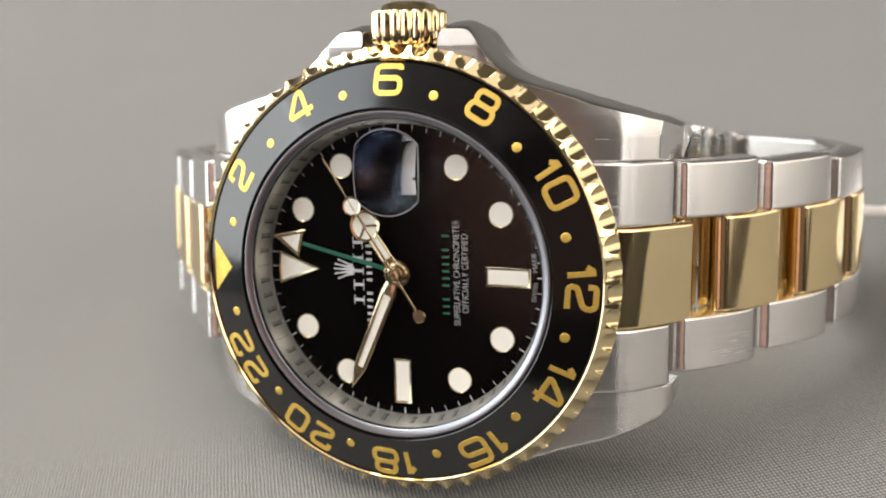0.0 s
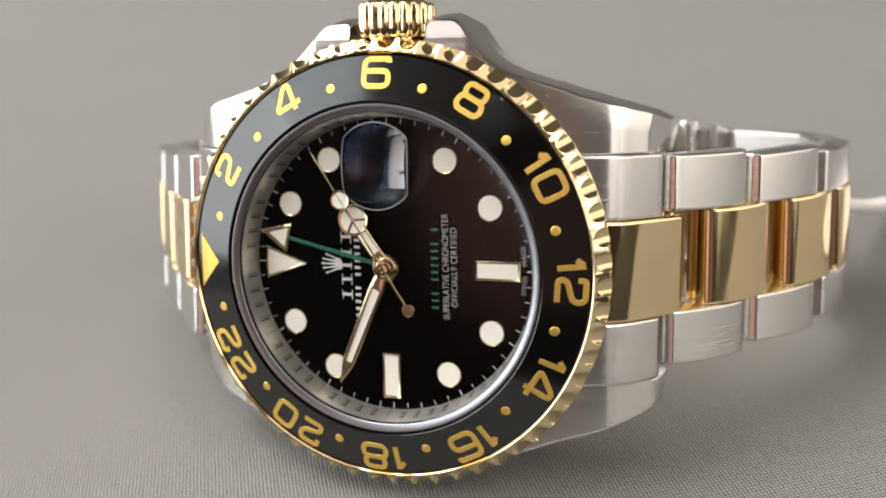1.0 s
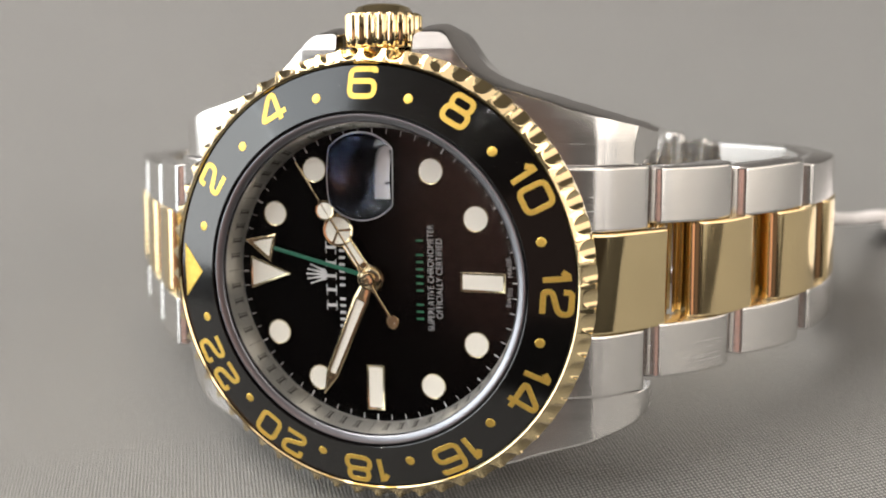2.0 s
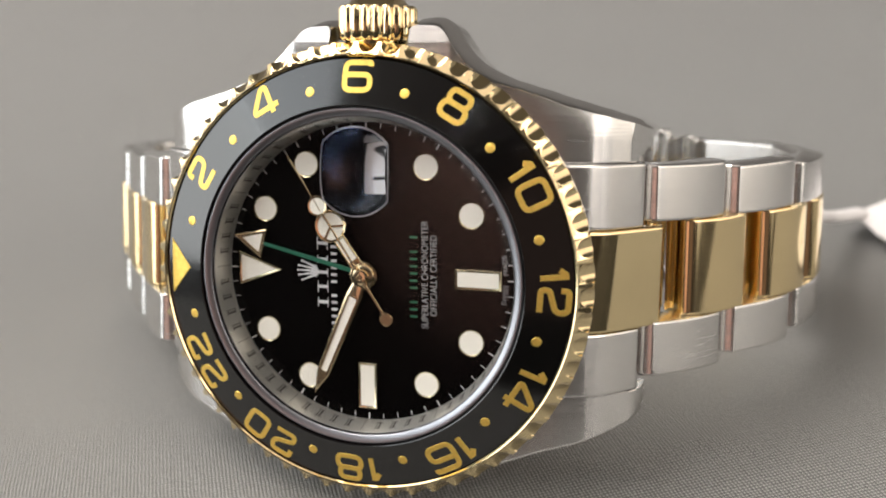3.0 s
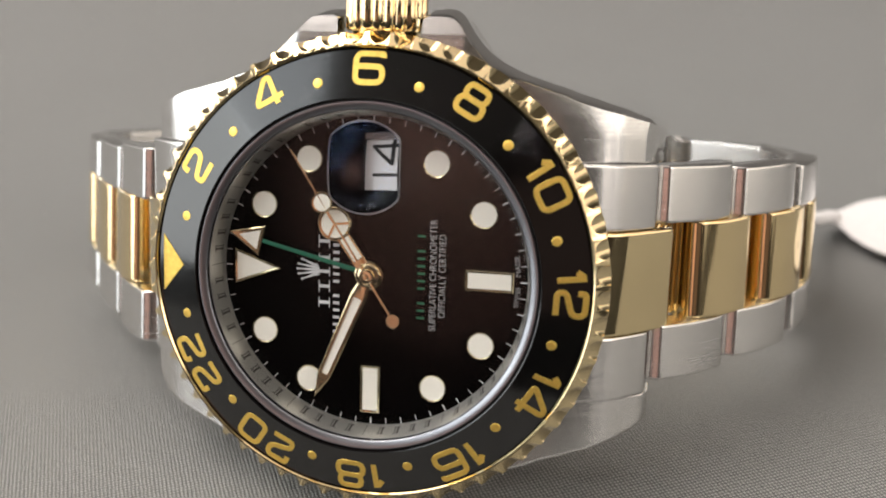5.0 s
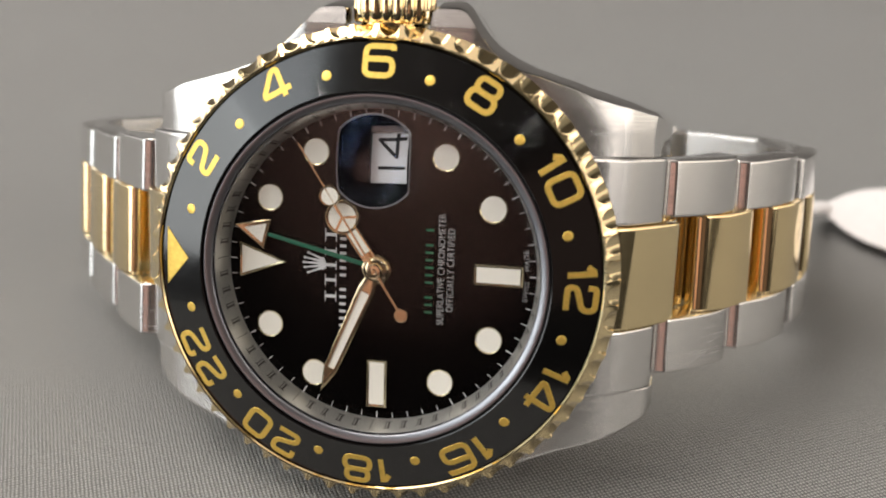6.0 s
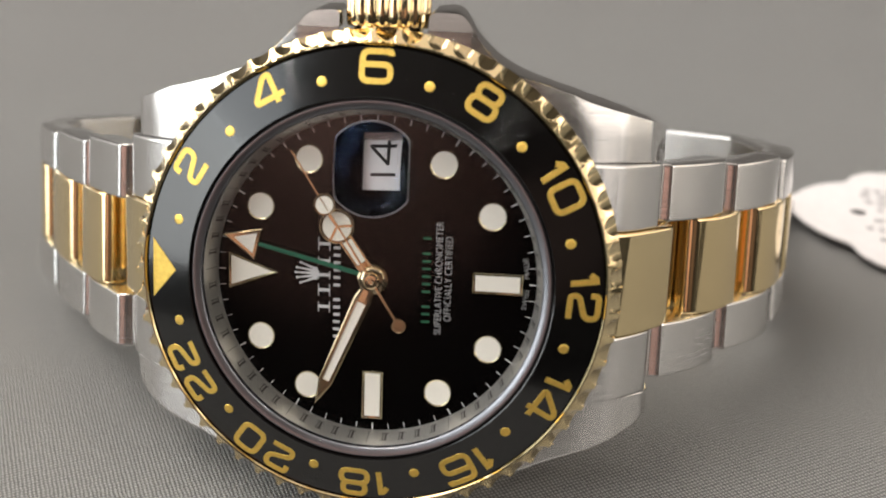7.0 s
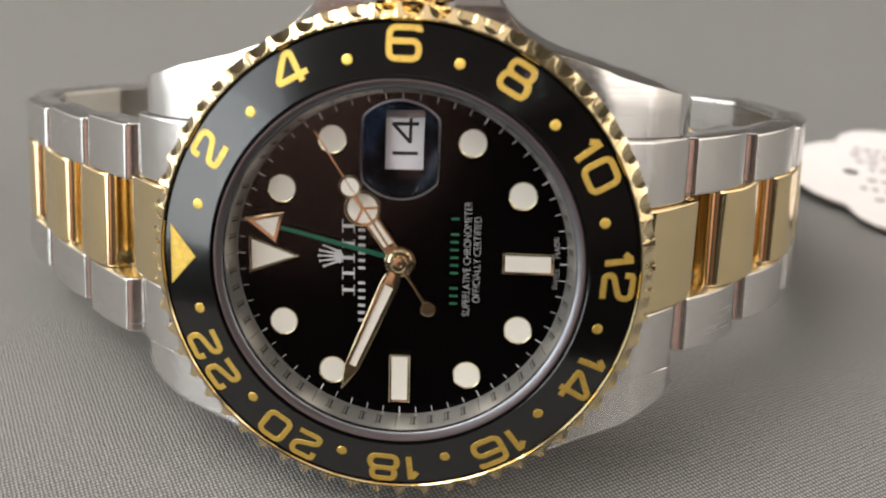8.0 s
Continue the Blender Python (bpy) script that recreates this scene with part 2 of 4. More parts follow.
def rounded(points, radius, closed, steps=5):
    """A line with its corners rounded."""
    out, n = [], len(points)
    for i, p in enumerate(points):
        p = Vector(p)
        if not closed and i in (0, n - 1):
            out.append(p)
            continue
        a, b = Vector(points[i - 1]), Vector(points[(i + 1) % n])
        d = min(radius, (a - p).length * 0.49, (b - p).length * 0.49)
        s, e = p + (a - p).normalized() * d, p + (b - p).normalized() * d
        for k in range(steps + 1):
            t = k / steps
            out.append(s * (1 - t) ** 2 + p * 2 * t * (1 - t) + e * t * t)
    return out


def stroke(bm, points, closed, width, place, height):
    """A raised ribbon along a line in the plane; place(a, b, h) lays it in space."""
    n, sides = len(points), []
    for i, p in enumerate(points):
        a = points[i - 1] if closed or i else p
        b = points[(i + 1) % n] if closed or i < n - 1 else p
        d1 = (p - a).normalized() if (p - a).length > 1e-9 else (b - p).normalized()
        d2 = (b - p).normalized() if (b - p).length > 1e-9 else d1
        nrm = Vector((-(d1.y + d2.y), d1.x + d2.x)).normalized()
        nrm *= width / 2 / max(0.5, nrm.dot(Vector((-d1.y, d1.x))))
        l, r = p + nrm, p - nrm
        li, ri = p + nrm * 0.93, p - nrm * 0.93
        sides.append([bm.verts.new(place(q.x, q.y, h)) for q, h in ((l, 0), (li, height), (ri, height), (r, 0))])
    for i in range(n if closed else n - 1):
        a, b = sides[i], sides[(i + 1) % n]
        for k in range(3):
            bm.faces.new((a[k], a[k + 1], b[k + 1], b[k]))
    if not closed:
        bm.faces.new(sides[0])
        bm.faces.new(list(reversed(sides[-1])))


def lettering(name, text, length, height, place, material, parent, label="", thick=0.02):
    """Words in the built-in font, fitted to a length and cap height in millimetres; place(a, b, h) lays them in space."""
    data = bpy.data.curves.new(name, "FONT")
    data.body, data.size, data.offset = text, 1.0, -0.02
    ob = new(name, data)
    bpy.context.view_layer.update()
    me = bpy.data.meshes.new_from_object(ob.evaluated_get(bpy.context.evaluated_depsgraph_get()))
    bpy.data.objects.remove(ob)
    xs, ys = [v.co.x for v in me.vertices], [v.co.y for v in me.vertices]
    x0, x1, y0, y1 = min(xs), max(xs), 0.0, max(ys)
    for v in me.vertices:
        v.co = place((v.co.x - x0) / (x1 - x0) * length, (v.co.y - y0) / (y1 - y0) * height, thick)
    me.materials.clear()
    me.materials.append(material)
    out = new(name, me)
    out.parent = parent
    return tagged(out, label)


# ---- setting ----
def slab(name, x0, x1, y0, y1, z0, z1, material, label, category):
    bm = bmesh.new()
    box(bm, x0, x1, y0, y1, z0, z1)
    return tagged(new(name, solid(bm, name, material)), label, category, kind="structure")


# the cloth lies askew on the counter, one edge close in front of the watch
CLOTH_TURN = radians(10)
bm = bmesh.new()
NX, NY = 120, 80
grid = []
for i in range(NX + 1):
    col = []
    for j in range(NY + 1):
        u, v = -0.72 + 1.44 * i / NX, -0.0423 + 0.80 * j / NY
        x, y = u * math.cos(CLOTH_TURN) - v * math.sin(CLOTH_TURN), u * math.sin(CLOTH_TURN) + v * math.cos(CLOTH_TURN)
        far = max(0.0, math.hypot(x, y - 0.03) - 0.12)
        z = 0.005 * min(1, far * 4) * (0.4 + 0.6 * noise.noise(Vector((x * 5, y * 5, 3))))
        col.append(bm.verts.new((x, y, -0.0009 if i in (0, NX) or j in (0, NY) else max(z, 0.0))))
    grid.append(col)
for i in range(NX):
    for j in range(NY):
        bm.faces.new((grid[i][j], grid[i + 1][j], grid[i + 1][j + 1], grid[i][j + 1]))
tagged(new("ground_cloth", solid(bm, "ground_cloth", M_CLOTH)), "grey woven cloth spread flat on the counter", "cloth", kind="structure")
# unseen counter and assumed room; their tones set what the watch mirrors
slab("counter", -0.9, 0.9, -0.6, 1.0, -0.9, -0.001, M_COUNTER, "dark counter top under the grey cloth", "counter")
slab("floor", -2.2, 2.2, -2.2, 2.2, -0.95, -0.9, M_DARKWALL, "dark shop floor", "floor")
slab("wall_north", -2.2, 2.2, 2.2, 2.3, -0.9, 1.5, M_GREYWALL, "plain grey painted wall", "wall")
slab("wall_east", 2.2, 2.3, -1.15, 2.2, -0.9, 1.5, M_WALL, "plain grey painted wall", "wall")
slab("wall_corner", 2.2, 2.3, -2.2, -1.15, -0.9, 1.5, M_DARKWALL, "unseen dark wall that darkens the watch's reflections", "wall")
slab("wall_west", -2.3, -2.2, -2.2, 2.2, -0.9, 1.5, M_WALL, "plain grey painted wall", "wall")
slab("wall_south", -1.66, 2.2, -2.3, -2.2, -0.9, 1.5, M_DARKWALL, "unseen dark wall that darkens the watch's reflections", "wall")
slab("wall_southwest", -2.2, -1.66, -2.3, -2.2, -0.9, 1.5, M_WALL, "unseen pale wall behind a reflection lamp", "wall")
slab("ceiling", -2.3, 2.3, -2.3, 2.3, 1.5, 1.6, M_CEIL, "plain dim ceiling", "ceiling")


def track_light(azimuth, height_angle, far=2.0):
    """A small lamp hung under the front of the ceiling, turned to the counter."""
    a, e = radians(azimuth), radians(height_angle)
    p = Vector((math.sin(a) * math.cos(e), -math.cos(a) * math.cos(e), math.sin(e))) * far
    lamp = thing("track_light", "small bright spot lamp hung below the ceiling", "lamp", look(p, (0, 0, 0.02)), "track lights")
    for name, r, z0, z1, mat in (("housing", 0.03, 0.002, 0.09, M_DULL_BLACK), ("bulb", 0.0045, -0.006, 0.0, M_BULB)):
        bm = bmesh.new()
        bmesh.ops.create_cone(bm, cap_ends=True, segments=24, radius1=r, radius2=r * 0.9, depth=z1 - z0, matrix=Matrix.Translation((0, 0, (z0 + z1) / 2)))
        part(name, bm, mat, lamp)
    bm = bmesh.new()
    bmesh.ops.create_cone(bm, cap_ends=True, segments=10, radius1=0.006, radius2=0.006, depth=1.5 - p.z, matrix=Matrix.Translation((p.x, p.y - 0.03, (1.5 + p.z) / 2)))
    stem = part("stem", bm, M_DULL_BLACK, lamp)
    stem.matrix_parent_inverse = lamp.matrix_world.inverted()


for spot in ((-35.4, 39.2), (18.8, 34.0), (22.5, 36.5), (-14, 37), (-9, 38), (3, 40)):
    track_light(*spot)

# ---- the watch, standing on its side ----
SEAT = pose(0.00014, 0.00610, 0.02225, -15.323, 0.332, -0.091)
watch = thing("wristwatch", "steel and gold wristwatch with black dial standing on its side", "watch", SEAT)


def cone(r):
    """Depth of the bezel insert's sloped front at a radius."""
    return (r - 17.1) * 0.28


# bezel: gold ring with a scalloped edge
TEETH = 60
bm = bmesh.new()


def slope(r):
    """Depth of the bezel's polished front slope."""
    return 0.72 + (r - 19.93) * 0.69


def scallop(i, clock, r, y):
    """Half-round scoops cut into the sloped outer edge."""
    if i < 6 or i > 12:
        return r, y
    u = abs(((clock - CREST) * TEETH / 360.0) % 1.0 - 0.5) / NOTCH
    arc = math.sqrt(max(0.0, 1 - u * u))
    inner = 20.98 - 0.98 * arc
    if i == 12:
        return 21.05 - 0.1 * arc, 1.75 + 0.9 * arc
    r = 19.95 + (inner - 19.95) * (0.5, 0.97)[i - 6] if i < 8 else inner + (21.0 - inner) * (0.03, 0.35, 0.68, 1.0)[i - 8]
    return r, slope(r) + max(0.0, r - inner) * 1.2


NOTCH, CREST = 0.41, 4.4
EDGE = [(19.4, 1.4), (19.6, 0.82), (19.64, 0.6), (19.74, 0.47), (19.83, 0.44), (19.9, 0.6)] + [(20.0 + 0.1 * k, 1.0) for k in range(6)]
FRACTIONS = [0.0, 0.045] + [0.5 + NOTCH * math.sin(radians(a)) for a in range(-90, 91, 15)] + [0.955]
turned(bm, EDGE + [(21.05, 1.75), (20.95, 2.9), (18.8, 2.95)], radius=scallop, angles=[CREST + (k + f) * 360.0 / TEETH for k in range(TEETH) for f in FRACTIONS])
bezel = part("bezel", bm, M_GOLD, watch, "gold bezel ring with a scalloped edge", 24)

bm = bmesh.new()
turned(bm, [(15.45, 0.6), (15.45, cone(15.45) + 0.06), (15.53, cone(15.53)), (15.58, cone(15.58)), (17.1, cone(17.1)), (19.46, cone(19.46)), (19.5, cone(19.5)), (19.57, cone(19.57) + 0.08), (19.57, 1.4)], 240)
insert = part("bezel_insert", bm, M_CERAMIC, bezel, "glossy black ceramic insert", 20)


def on_bezel(clock, radius):
    """Lays a numeral's plane on the sloped insert, its top outwards."""
    a = radians(clock)
    out, along = Vector((-math.cos(a), math.sin(a))), Vector((math.sin(a), math.cos(a)))

    def place(u, v, h):
        p = out * (radius + v) + along * u
        return Vector((p.x, cone(p.length) - 0.012 - h, p.y)) * MM
    return place


DIGITS = {
    "0": (2.55, [([(-1, -1), (1, -1), (1, 1), (-1, 1)], True)]),
    "1": (1.15, [([(0.75, 1), (0.75, -1)], False), ([(-1.1, 0.38), (0.3, 0.86)], False)]),
    "2": (2.45, [([(-1, 0.42), (-1, 1), (1, 1), (1, 0.12), (-1, -0.38), (-1, -1), (1, -1)], False)]),
    "4": (3.0, [([(0.42, -1.04), (0.42, 1.04), (0.02, 1.04), (-1, -0.34), (-1, -0.56), (1, -0.56)], False)]),
    "6": (2.85, [([(1, 0.72), (1, 1), (-1, 1), (-1, -1), (1, -1), (1, 0.12), (-1, 0.12)], False)]),
    "8": (2.8, [([(-1, -1), (1, -1), (1, 0.06), (-1, 0.06)], True), ([(-0.85, 0.06), (0.85, 0.06), (0.85, 1), (-0.85, 1)], True)]),
}
NUM_R, NUM_H, NUM_W = 17.95, 2.88, 0.5
for hour in range(2, 23, 2):
    text = str(hour)
    widths = [DIGITS[c][0] for c in text]
    total = sum(widths) + 0.55 * (len(text) - 1)
    at = -total / 2
    bm = bmesh.new()
    for c, w in zip(text, widths):
        place = on_bezel(hour * 15 + math.degrees((at + w / 2) / NUM_R), NUM_R)
        for k, (line, closed) in enumerate(DIGITS[c][1]):
            pts = [(x * (w - NUM_W) / 2, y * (NUM_H - NUM_W) / 2) for x, y in line]
            stroke(bm, rounded(pts, 0.62 if c != "1" else 0.12, closed), closed, NUM_W, place, 0.02 + 0.008 * k)
        at += w + 0.55
    part("numeral", bm, M_NUM, bezel, "gold numeral", 12)
for hour in range(1, 24, 2):
    bm = bmesh.new()
    x, z = (polar(17.1, hour * 15) / MM).xz
    plate(bm, circle(x, z, 0.43, 24), -0.04, 0.05, 0.05, lambda px, pz: cone(math.hypot(px, pz)))
    part("dot", bm, M_NUM, bezel)
bm = bmesh.new()
plate(bm, [(-19.0, -2.6 + 0.2 * k) for k in range(27)] + [(-19.0 + 2.25 * k / 12, 2.6 - 2.6 * k / 12) for k in range(1, 25) if k <= 12] + [(-16.75 - 2.25 * k / 12, -2.6 * k / 12) for k in range(1, 12)], -0.07, 0.05, 0.04, lambda px, pz: cone(math.hypot(px, pz)))
part("triangle", bm, M_NUM, bezel, "gold triangle")

# gap ring, crystal-edge ring, engraved inner ring, dial
# black ring put in for the shade between insert and crystal
bm = bmesh.new()
turned(bm, [(15.44, 1.2), (15.43, 0.05), (15.31, 0.02), (15.29, 1.2)], 180)
part("gap_shade", bm, M_DULL_BLACK, watch)
# metal ring for the crystal's edge, darkened to dull its reflections
bm = bmesh.new()
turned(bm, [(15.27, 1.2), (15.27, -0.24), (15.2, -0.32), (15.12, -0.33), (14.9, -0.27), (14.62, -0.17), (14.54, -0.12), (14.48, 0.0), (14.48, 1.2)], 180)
part("crystal_seat", bm, M_SEAT, watch, "darkened metal ring standing in for the crystal's edge")
bm = bmesh.new()
turned(bm, [(14.46, 0.4), (13.93, 2.68), (14.5, 2.75), (15.1, 1.5), (15.1, 0.4)], 180)
rehaut = part("inner_ring", bm, M_REHAUT, watch, "satin steel inner ring with fine engraving")


def on_rehaut(clock):
    def place(u, v, h):
        f = v / 2.0
        return polar(13.95 + 0.465 * f - h, clock + math.degrees(u / 14.2), 2.58 - 2.0 * f)
    return place


bm = bmesh.new()
for k in range(60):
    place = on_rehaut(k * 6)
    spans = [(-0.1, 0.45, 1.55, 0.17), (0.16, 0.6, 1.4, 0.08), (0.0, 0.45, 0.55, 0.62), (0.0, 1.45, 1.55, 0.62)] if k % 5 else [(0.0, 0.15, 1.85, 0.05)]
    for u, v0, v1, w in spans:
        bm.faces.new([bm.verts.new(place(u + a * w / 2, b, 0.02)) for a, b in ((-1, v0), (1, v0), (1, v1), (-1, v1))])
engr = part("engraving", bm, M_ENGRAVE, rehaut, "plain engraved strokes round the ring")
tagged(engr, kind="stuff")

DIAL_Y = 2.7
WIN = (-0.92, 0.92, 8.25, 11.05)
bm = bmesh.new()
hole = [(WIN[0], WIN[2]), (WIN[1], WIN[2]), (WIN[1], WIN[3]), (WIN[0], WIN[3])]
ring_f = [bm.verts.new(polar(14.3, a * 2, DIAL_Y)) for a in range(180)]
edges = [bm.edges.new((ring_f[i], ring_f[(i + 1) % 180])) for i in range(180)]
hv = [bm.verts.new((x * MM, DIAL_Y * MM, z * MM)) for x, z in hole]
edges += [bm.edges.new((hv[i], hv[(i + 1) % 4])) for i in range(4)]
bmesh.ops.triangle_fill(bm, edges=edges, use_beauty=True, normal=(0, -1, 0))
hb = [bm.verts.new((x * MM, (DIAL_Y + 0.35) * MM, z * MM)) for x, z in hole]
for i in range(4):
    bm.faces.new((hv[i], hv[(i + 1) % 4], hb[(i + 1) % 4], hb[i]))
dial = part("dial", bm, M_DIAL, watch, "glossy black dial")
bm = bmesh.new()
box(bm, -1.5 * MM, 1.5 * MM, (DIAL_Y + 0.36) * MM, (DIAL_Y + 0.6) * MM, 8.0 * MM, 12.0 * MM)
date_disc = part("date_disc", bm, M_DATE, dial, "white date disc reading 14")


def on_dial(x, z, h0=0.006):
    """Text runs up the face from a start, its top towards twelve."""
    def place(u, v, h):
        return Vector((x - v, DIAL_Y - h0 - h, z + u)) * MM
    return place


def on_date(u, v, h):
    return Vector((0.56 - v * 0.85, DIAL_Y + 0.34 - h, 8.72 + u * 0.9)) * MM


bm = bmesh.new()
stroke(bm, [Vector((0.3, 0.0)), Vector((0.3, 1.35))], False, 0.17, on_date, 0.004)
stroke(bm, rounded([(1.75, 0.0), (1.75, 1.35), (0.85, 0.42), (2.15, 0.42)], 0.03, False), False, 0.17, on_date, 0.008)
part("date_number", bm, M_INK, date_disc)

# printed minute marks and words
for k in range(60):
    bm = bmesh.new()
    w, r0 = (0.055, 13.3) if k % 5 == 0 else (0.034, 13.36)
    a = radians(k * 6)
    out, along = Vector((-math.cos(a), 0, math.sin(a))), Vector((math.sin(a), 0, math.cos(a)))
    q = [bm.verts.new((out * (r0 if s < 2 else 13.9) + along * (w if s in (1, 2) else -w) + Vector((0, DIAL_Y - 0.012, 0))) * MM) for s in range(4)]
    bm.faces.new(q)
    part("minute_mark", bm, M_PRINT, dial)
bm = bmesh.new()
for k, (z0, w) in enumerate(((-3.5, 1.15), (-2.1, 1.3), (-0.6, 1.0), (0.65, 1.0), (1.95, 1.4))):
    x1, mid = -3.96, z0 + w * 0.5
    plate(bm, [(x1 - 1.05, mid - 0.14), (x1, mid - 0.14), (x1, mid + 0.14), (x1 - 1.05, mid + 0.14)], DIAL_Y - 0.02, DIAL_Y - 0.004)
    for xx in (x1 - 1.05, x1 - 0.07):
        plate(bm, [(xx, z0 + 0.1), (xx + 0.07, z0 + 0.1), (xx + 0.07, z0 + w - 0.14), (xx, z0 + w - 0.14)], DIAL_Y - 0.024, DIAL_Y - 0.004)
part("printed_bars", bm, M_PRINT, dial, "short row of plain white printed bars")
bm = bmesh.new()
for k in range(-2, 3):
    s = Vector((-5.3, 0.2 * k))
    e = Vector((-7.0 + 0.11 * k * k, 0.45 * k))
    plate(bm, [(s.x, s.y - 0.13), (e.x, e.y - 0.05), (e.x, e.y + 0.05), (s.x, s.y + 0.13)], DIAL_Y - 0.02 - 0.001 * k, DIAL_Y - 0.004)
    plate(bm, circle(e.x, e.y, 0.12, 10), DIAL_Y - 0.026, DIAL_Y - 0.004)
plate(bm, [(-5.22 + 0.22 * math.cos(t * 0.5236), 0.6 * math.sin(t * 0.5236)) for t in range(12)], DIAL_Y - 0.03, DIAL_Y - 0.004)
part("emblem", bm, M_PRINT, dial, "plain white fan shape")


def bars(name, spans, x, height, material, label):
    bm = bmesh.new()
    for z0, w in spans:
        plate(bm, [(x - height, z0), (x, z0), (x, z0 + w), (x - height, z0 + w)], DIAL_Y - 0.02, DIAL_Y - 0.004)
    part(name, bm, material, dial, label)


step = 11.2 / 17
bars("printed_bars", [(-5.68 + step * k, step * 0.38) for k in range(17) if k != 6], -3.07, 0.58, M_PRINT, "row of plain white printed bars")
step = 8.0 / 12
bars("printed_bars", [(-3.85 + step * k, step * 0.28) for k in range(12) if k not in (3, 10)], 4.79, 0.68, M_GREEN, "row of plain green printed bars")
lettering("words", "SUPERLATIVE CHRONOMETER", 9.9, 0.6, on_dial(5.83, -4.83), M_PRINT, dial, "white words SUPERLATIVE CHRONOMETER")
lettering("words", "OFFICIALLY CERTIFIED", 7.4, 0.6, on_dial(6.66, -3.6), M_PRINT, dial, "white words OFFICIALLY CERTIFIED")


def on_arc(clock):
    def place(u, v, h):
        return polar(13.3 - v, clock - math.degrees(u / 13.1), DIAL_Y - 0.012 - h)
    return place


lettering("words", "SWISS", 1.75, 0.42, on_arc(180 + 9.6), M_PRINT, dial, "small white word SWISS")
lettering("words", "MADE", 1.75, 0.42, on_arc(180 - 2.4), M_PRINT, dial, "small white word MADE")

# applied hour markers
MARK_Y = 2.25


def marker(outer, inner, label):
    bm = bmesh.new()
    frame_plate(bm, outer, inner, MARK_Y, DIAL_Y, 0.06)
    rim = part("hour_marker", bm, M_GOLD_SATIN, dial, label)
    bm = bmesh.new()
    plate(bm, list(inner), MARK_Y + 0.05, DIAL_Y)
    part("lume", bm, M_LUME, rim, "cream luminous fill")


for h in (1, 2, 4, 5, 7, 8, 10, 11):
    x, z = (polar(11.55, h * 30) / MM).xz
    marker(circle(x, z, 1.24), circle(x, z, 1.1), "round marker with a thin metal rim")


def rect(x0, x1, z0, z1):
    return [(x0, z0), (x1, z0), (x1, z1), (x0, z1)]


marker(rect(8.5, 12.75, -0.9, 0.9), rect(8.72, 12.53, -0.68, 0.68), "bar marker with a thin metal rim")
marker(rect(-0.9, 0.9, -12.75, -8.4), rect(-0.68, 0.68, -12.53, -8.62), "bar marker with a thin metal rim")
marker([(-12.85, -1.6), (-8.45, 0.0), (-12.85, 1.6)], [(-12.65, -1.3), (-9.05, 0.0), (-12.65, 1.3)], "triangular marker with a thin metal rim")


# pointers
def along_hand(clock):
    a = radians(clock)
    out, side = Vector((-math.cos(a), math.sin(a))), Vector((math.sin(a), math.cos(a)))
    return lambda r, s: tuple(out * r + side * s)


def hand_bar(bm, at, outline, y, thick=0.16, ridge=0.05):
    plate(bm, [at(r, s) for r, s in outline], y, y + thick, ridge)


at = along_hand(12.9)
bm = bmesh.new()
hand_bar(bm, at, [(0.6, -0.2), (10.7, -0.16), (10.7, 0.16), (0.6, 0.2)], 1.95)
gmt = part("green_hand", bm, M_GREEN_HAND, watch, "green fourth hand with a triangle tip")
bm = bmesh.new()
frame_plate(bm, [at(10.4, -1.42), at(13.6, 0), at(10.4, 1.42)], [at(10.75, -0.92), at(12.65, 0), at(10.75, 0.92)], 1.88, 2.08, 0.03)
part("tip_frame", bm, M_HAND, gmt)
bm = bmesh.new()
plate(bm, [at(10.75, -0.92), at(12.65, 0), at(10.75, 0.92)], 1.93, 2.06)
part("lume", bm, M_LUME, gmt)

at = along_hand(53.7)
bm = bmesh.new()
cx, cz = at(5.43, 0)
frame_plate(bm, circle(cx, cz, 1.52), circle(cx, cz, 1.25), 1.5, 1.75, 0.03)
hand_bar(bm, at, [(0.5, -0.62), (4.15, -0.62), (4.15, -0.42), (0.5, -0.42)], 1.5, 0.22)
hand_bar(bm, at, [(0.5, 0.42), (4.15, 0.42), (4.15, 0.62), (0.5, 0.62)], 1.5, 0.22)
hand_bar(bm, at, [(0.3, -0.5), (1.7, -0.5), (1.7, 0.5), (0.3, 0.5)], 1.51, 0.2)
hand_bar(bm, at, [(6.85, -0.4), (8.3, 0.0), (6.85, 0.4)], 1.5, 0.22)
for turn in (0, 120, 240):
    a2 = along_hand(53.7 + turn)
    ox, oz = cx, cz
    bar = [(0.0, -0.11), (1.3, -0.11), (1.3, 0.11), (0.0, 0.11)]
    plate(bm, [(a2(r, s)[0] + ox, a2(r, s)[1] + oz) for r, s in bar], 1.51 + turn * 0.00004, 1.72)
hour_hand = part("hour_hand", bm, M_HAND, watch, "gold hour hand with a three-spoked ring")
bm = bmesh.new()
plate(bm, circle(cx, cz, 1.26), 1.56, 1.7)
plate(bm, [at(1.7, -0.43), at(4.15, -0.43), at(4.15, 0.43), at(1.7, 0.43)], 1.57, 1.7)
part("lume", bm, M_LUME, hour_hand)

at = along_hand(292.5)
bm = bmesh.new()
out_l = [(0.0, -0.35), (1.9, -0.78), (10.2, -0.62), (12.35, 0.0), (10.2, 0.62), (1.9, 0.78), (0.0, 0.35)]
inn_l = [(2.2, -0.2), (2.25, -0.4), (9.9, -0.3), (9.95, 0.0), (9.9, 0.3), (2.25, 0.4), (2.2, 0.2)]
frame_plate(bm, [at(*p) for p in out_l], [at(*p) for p in inn_l], 1.12, 1.34, 0.0)
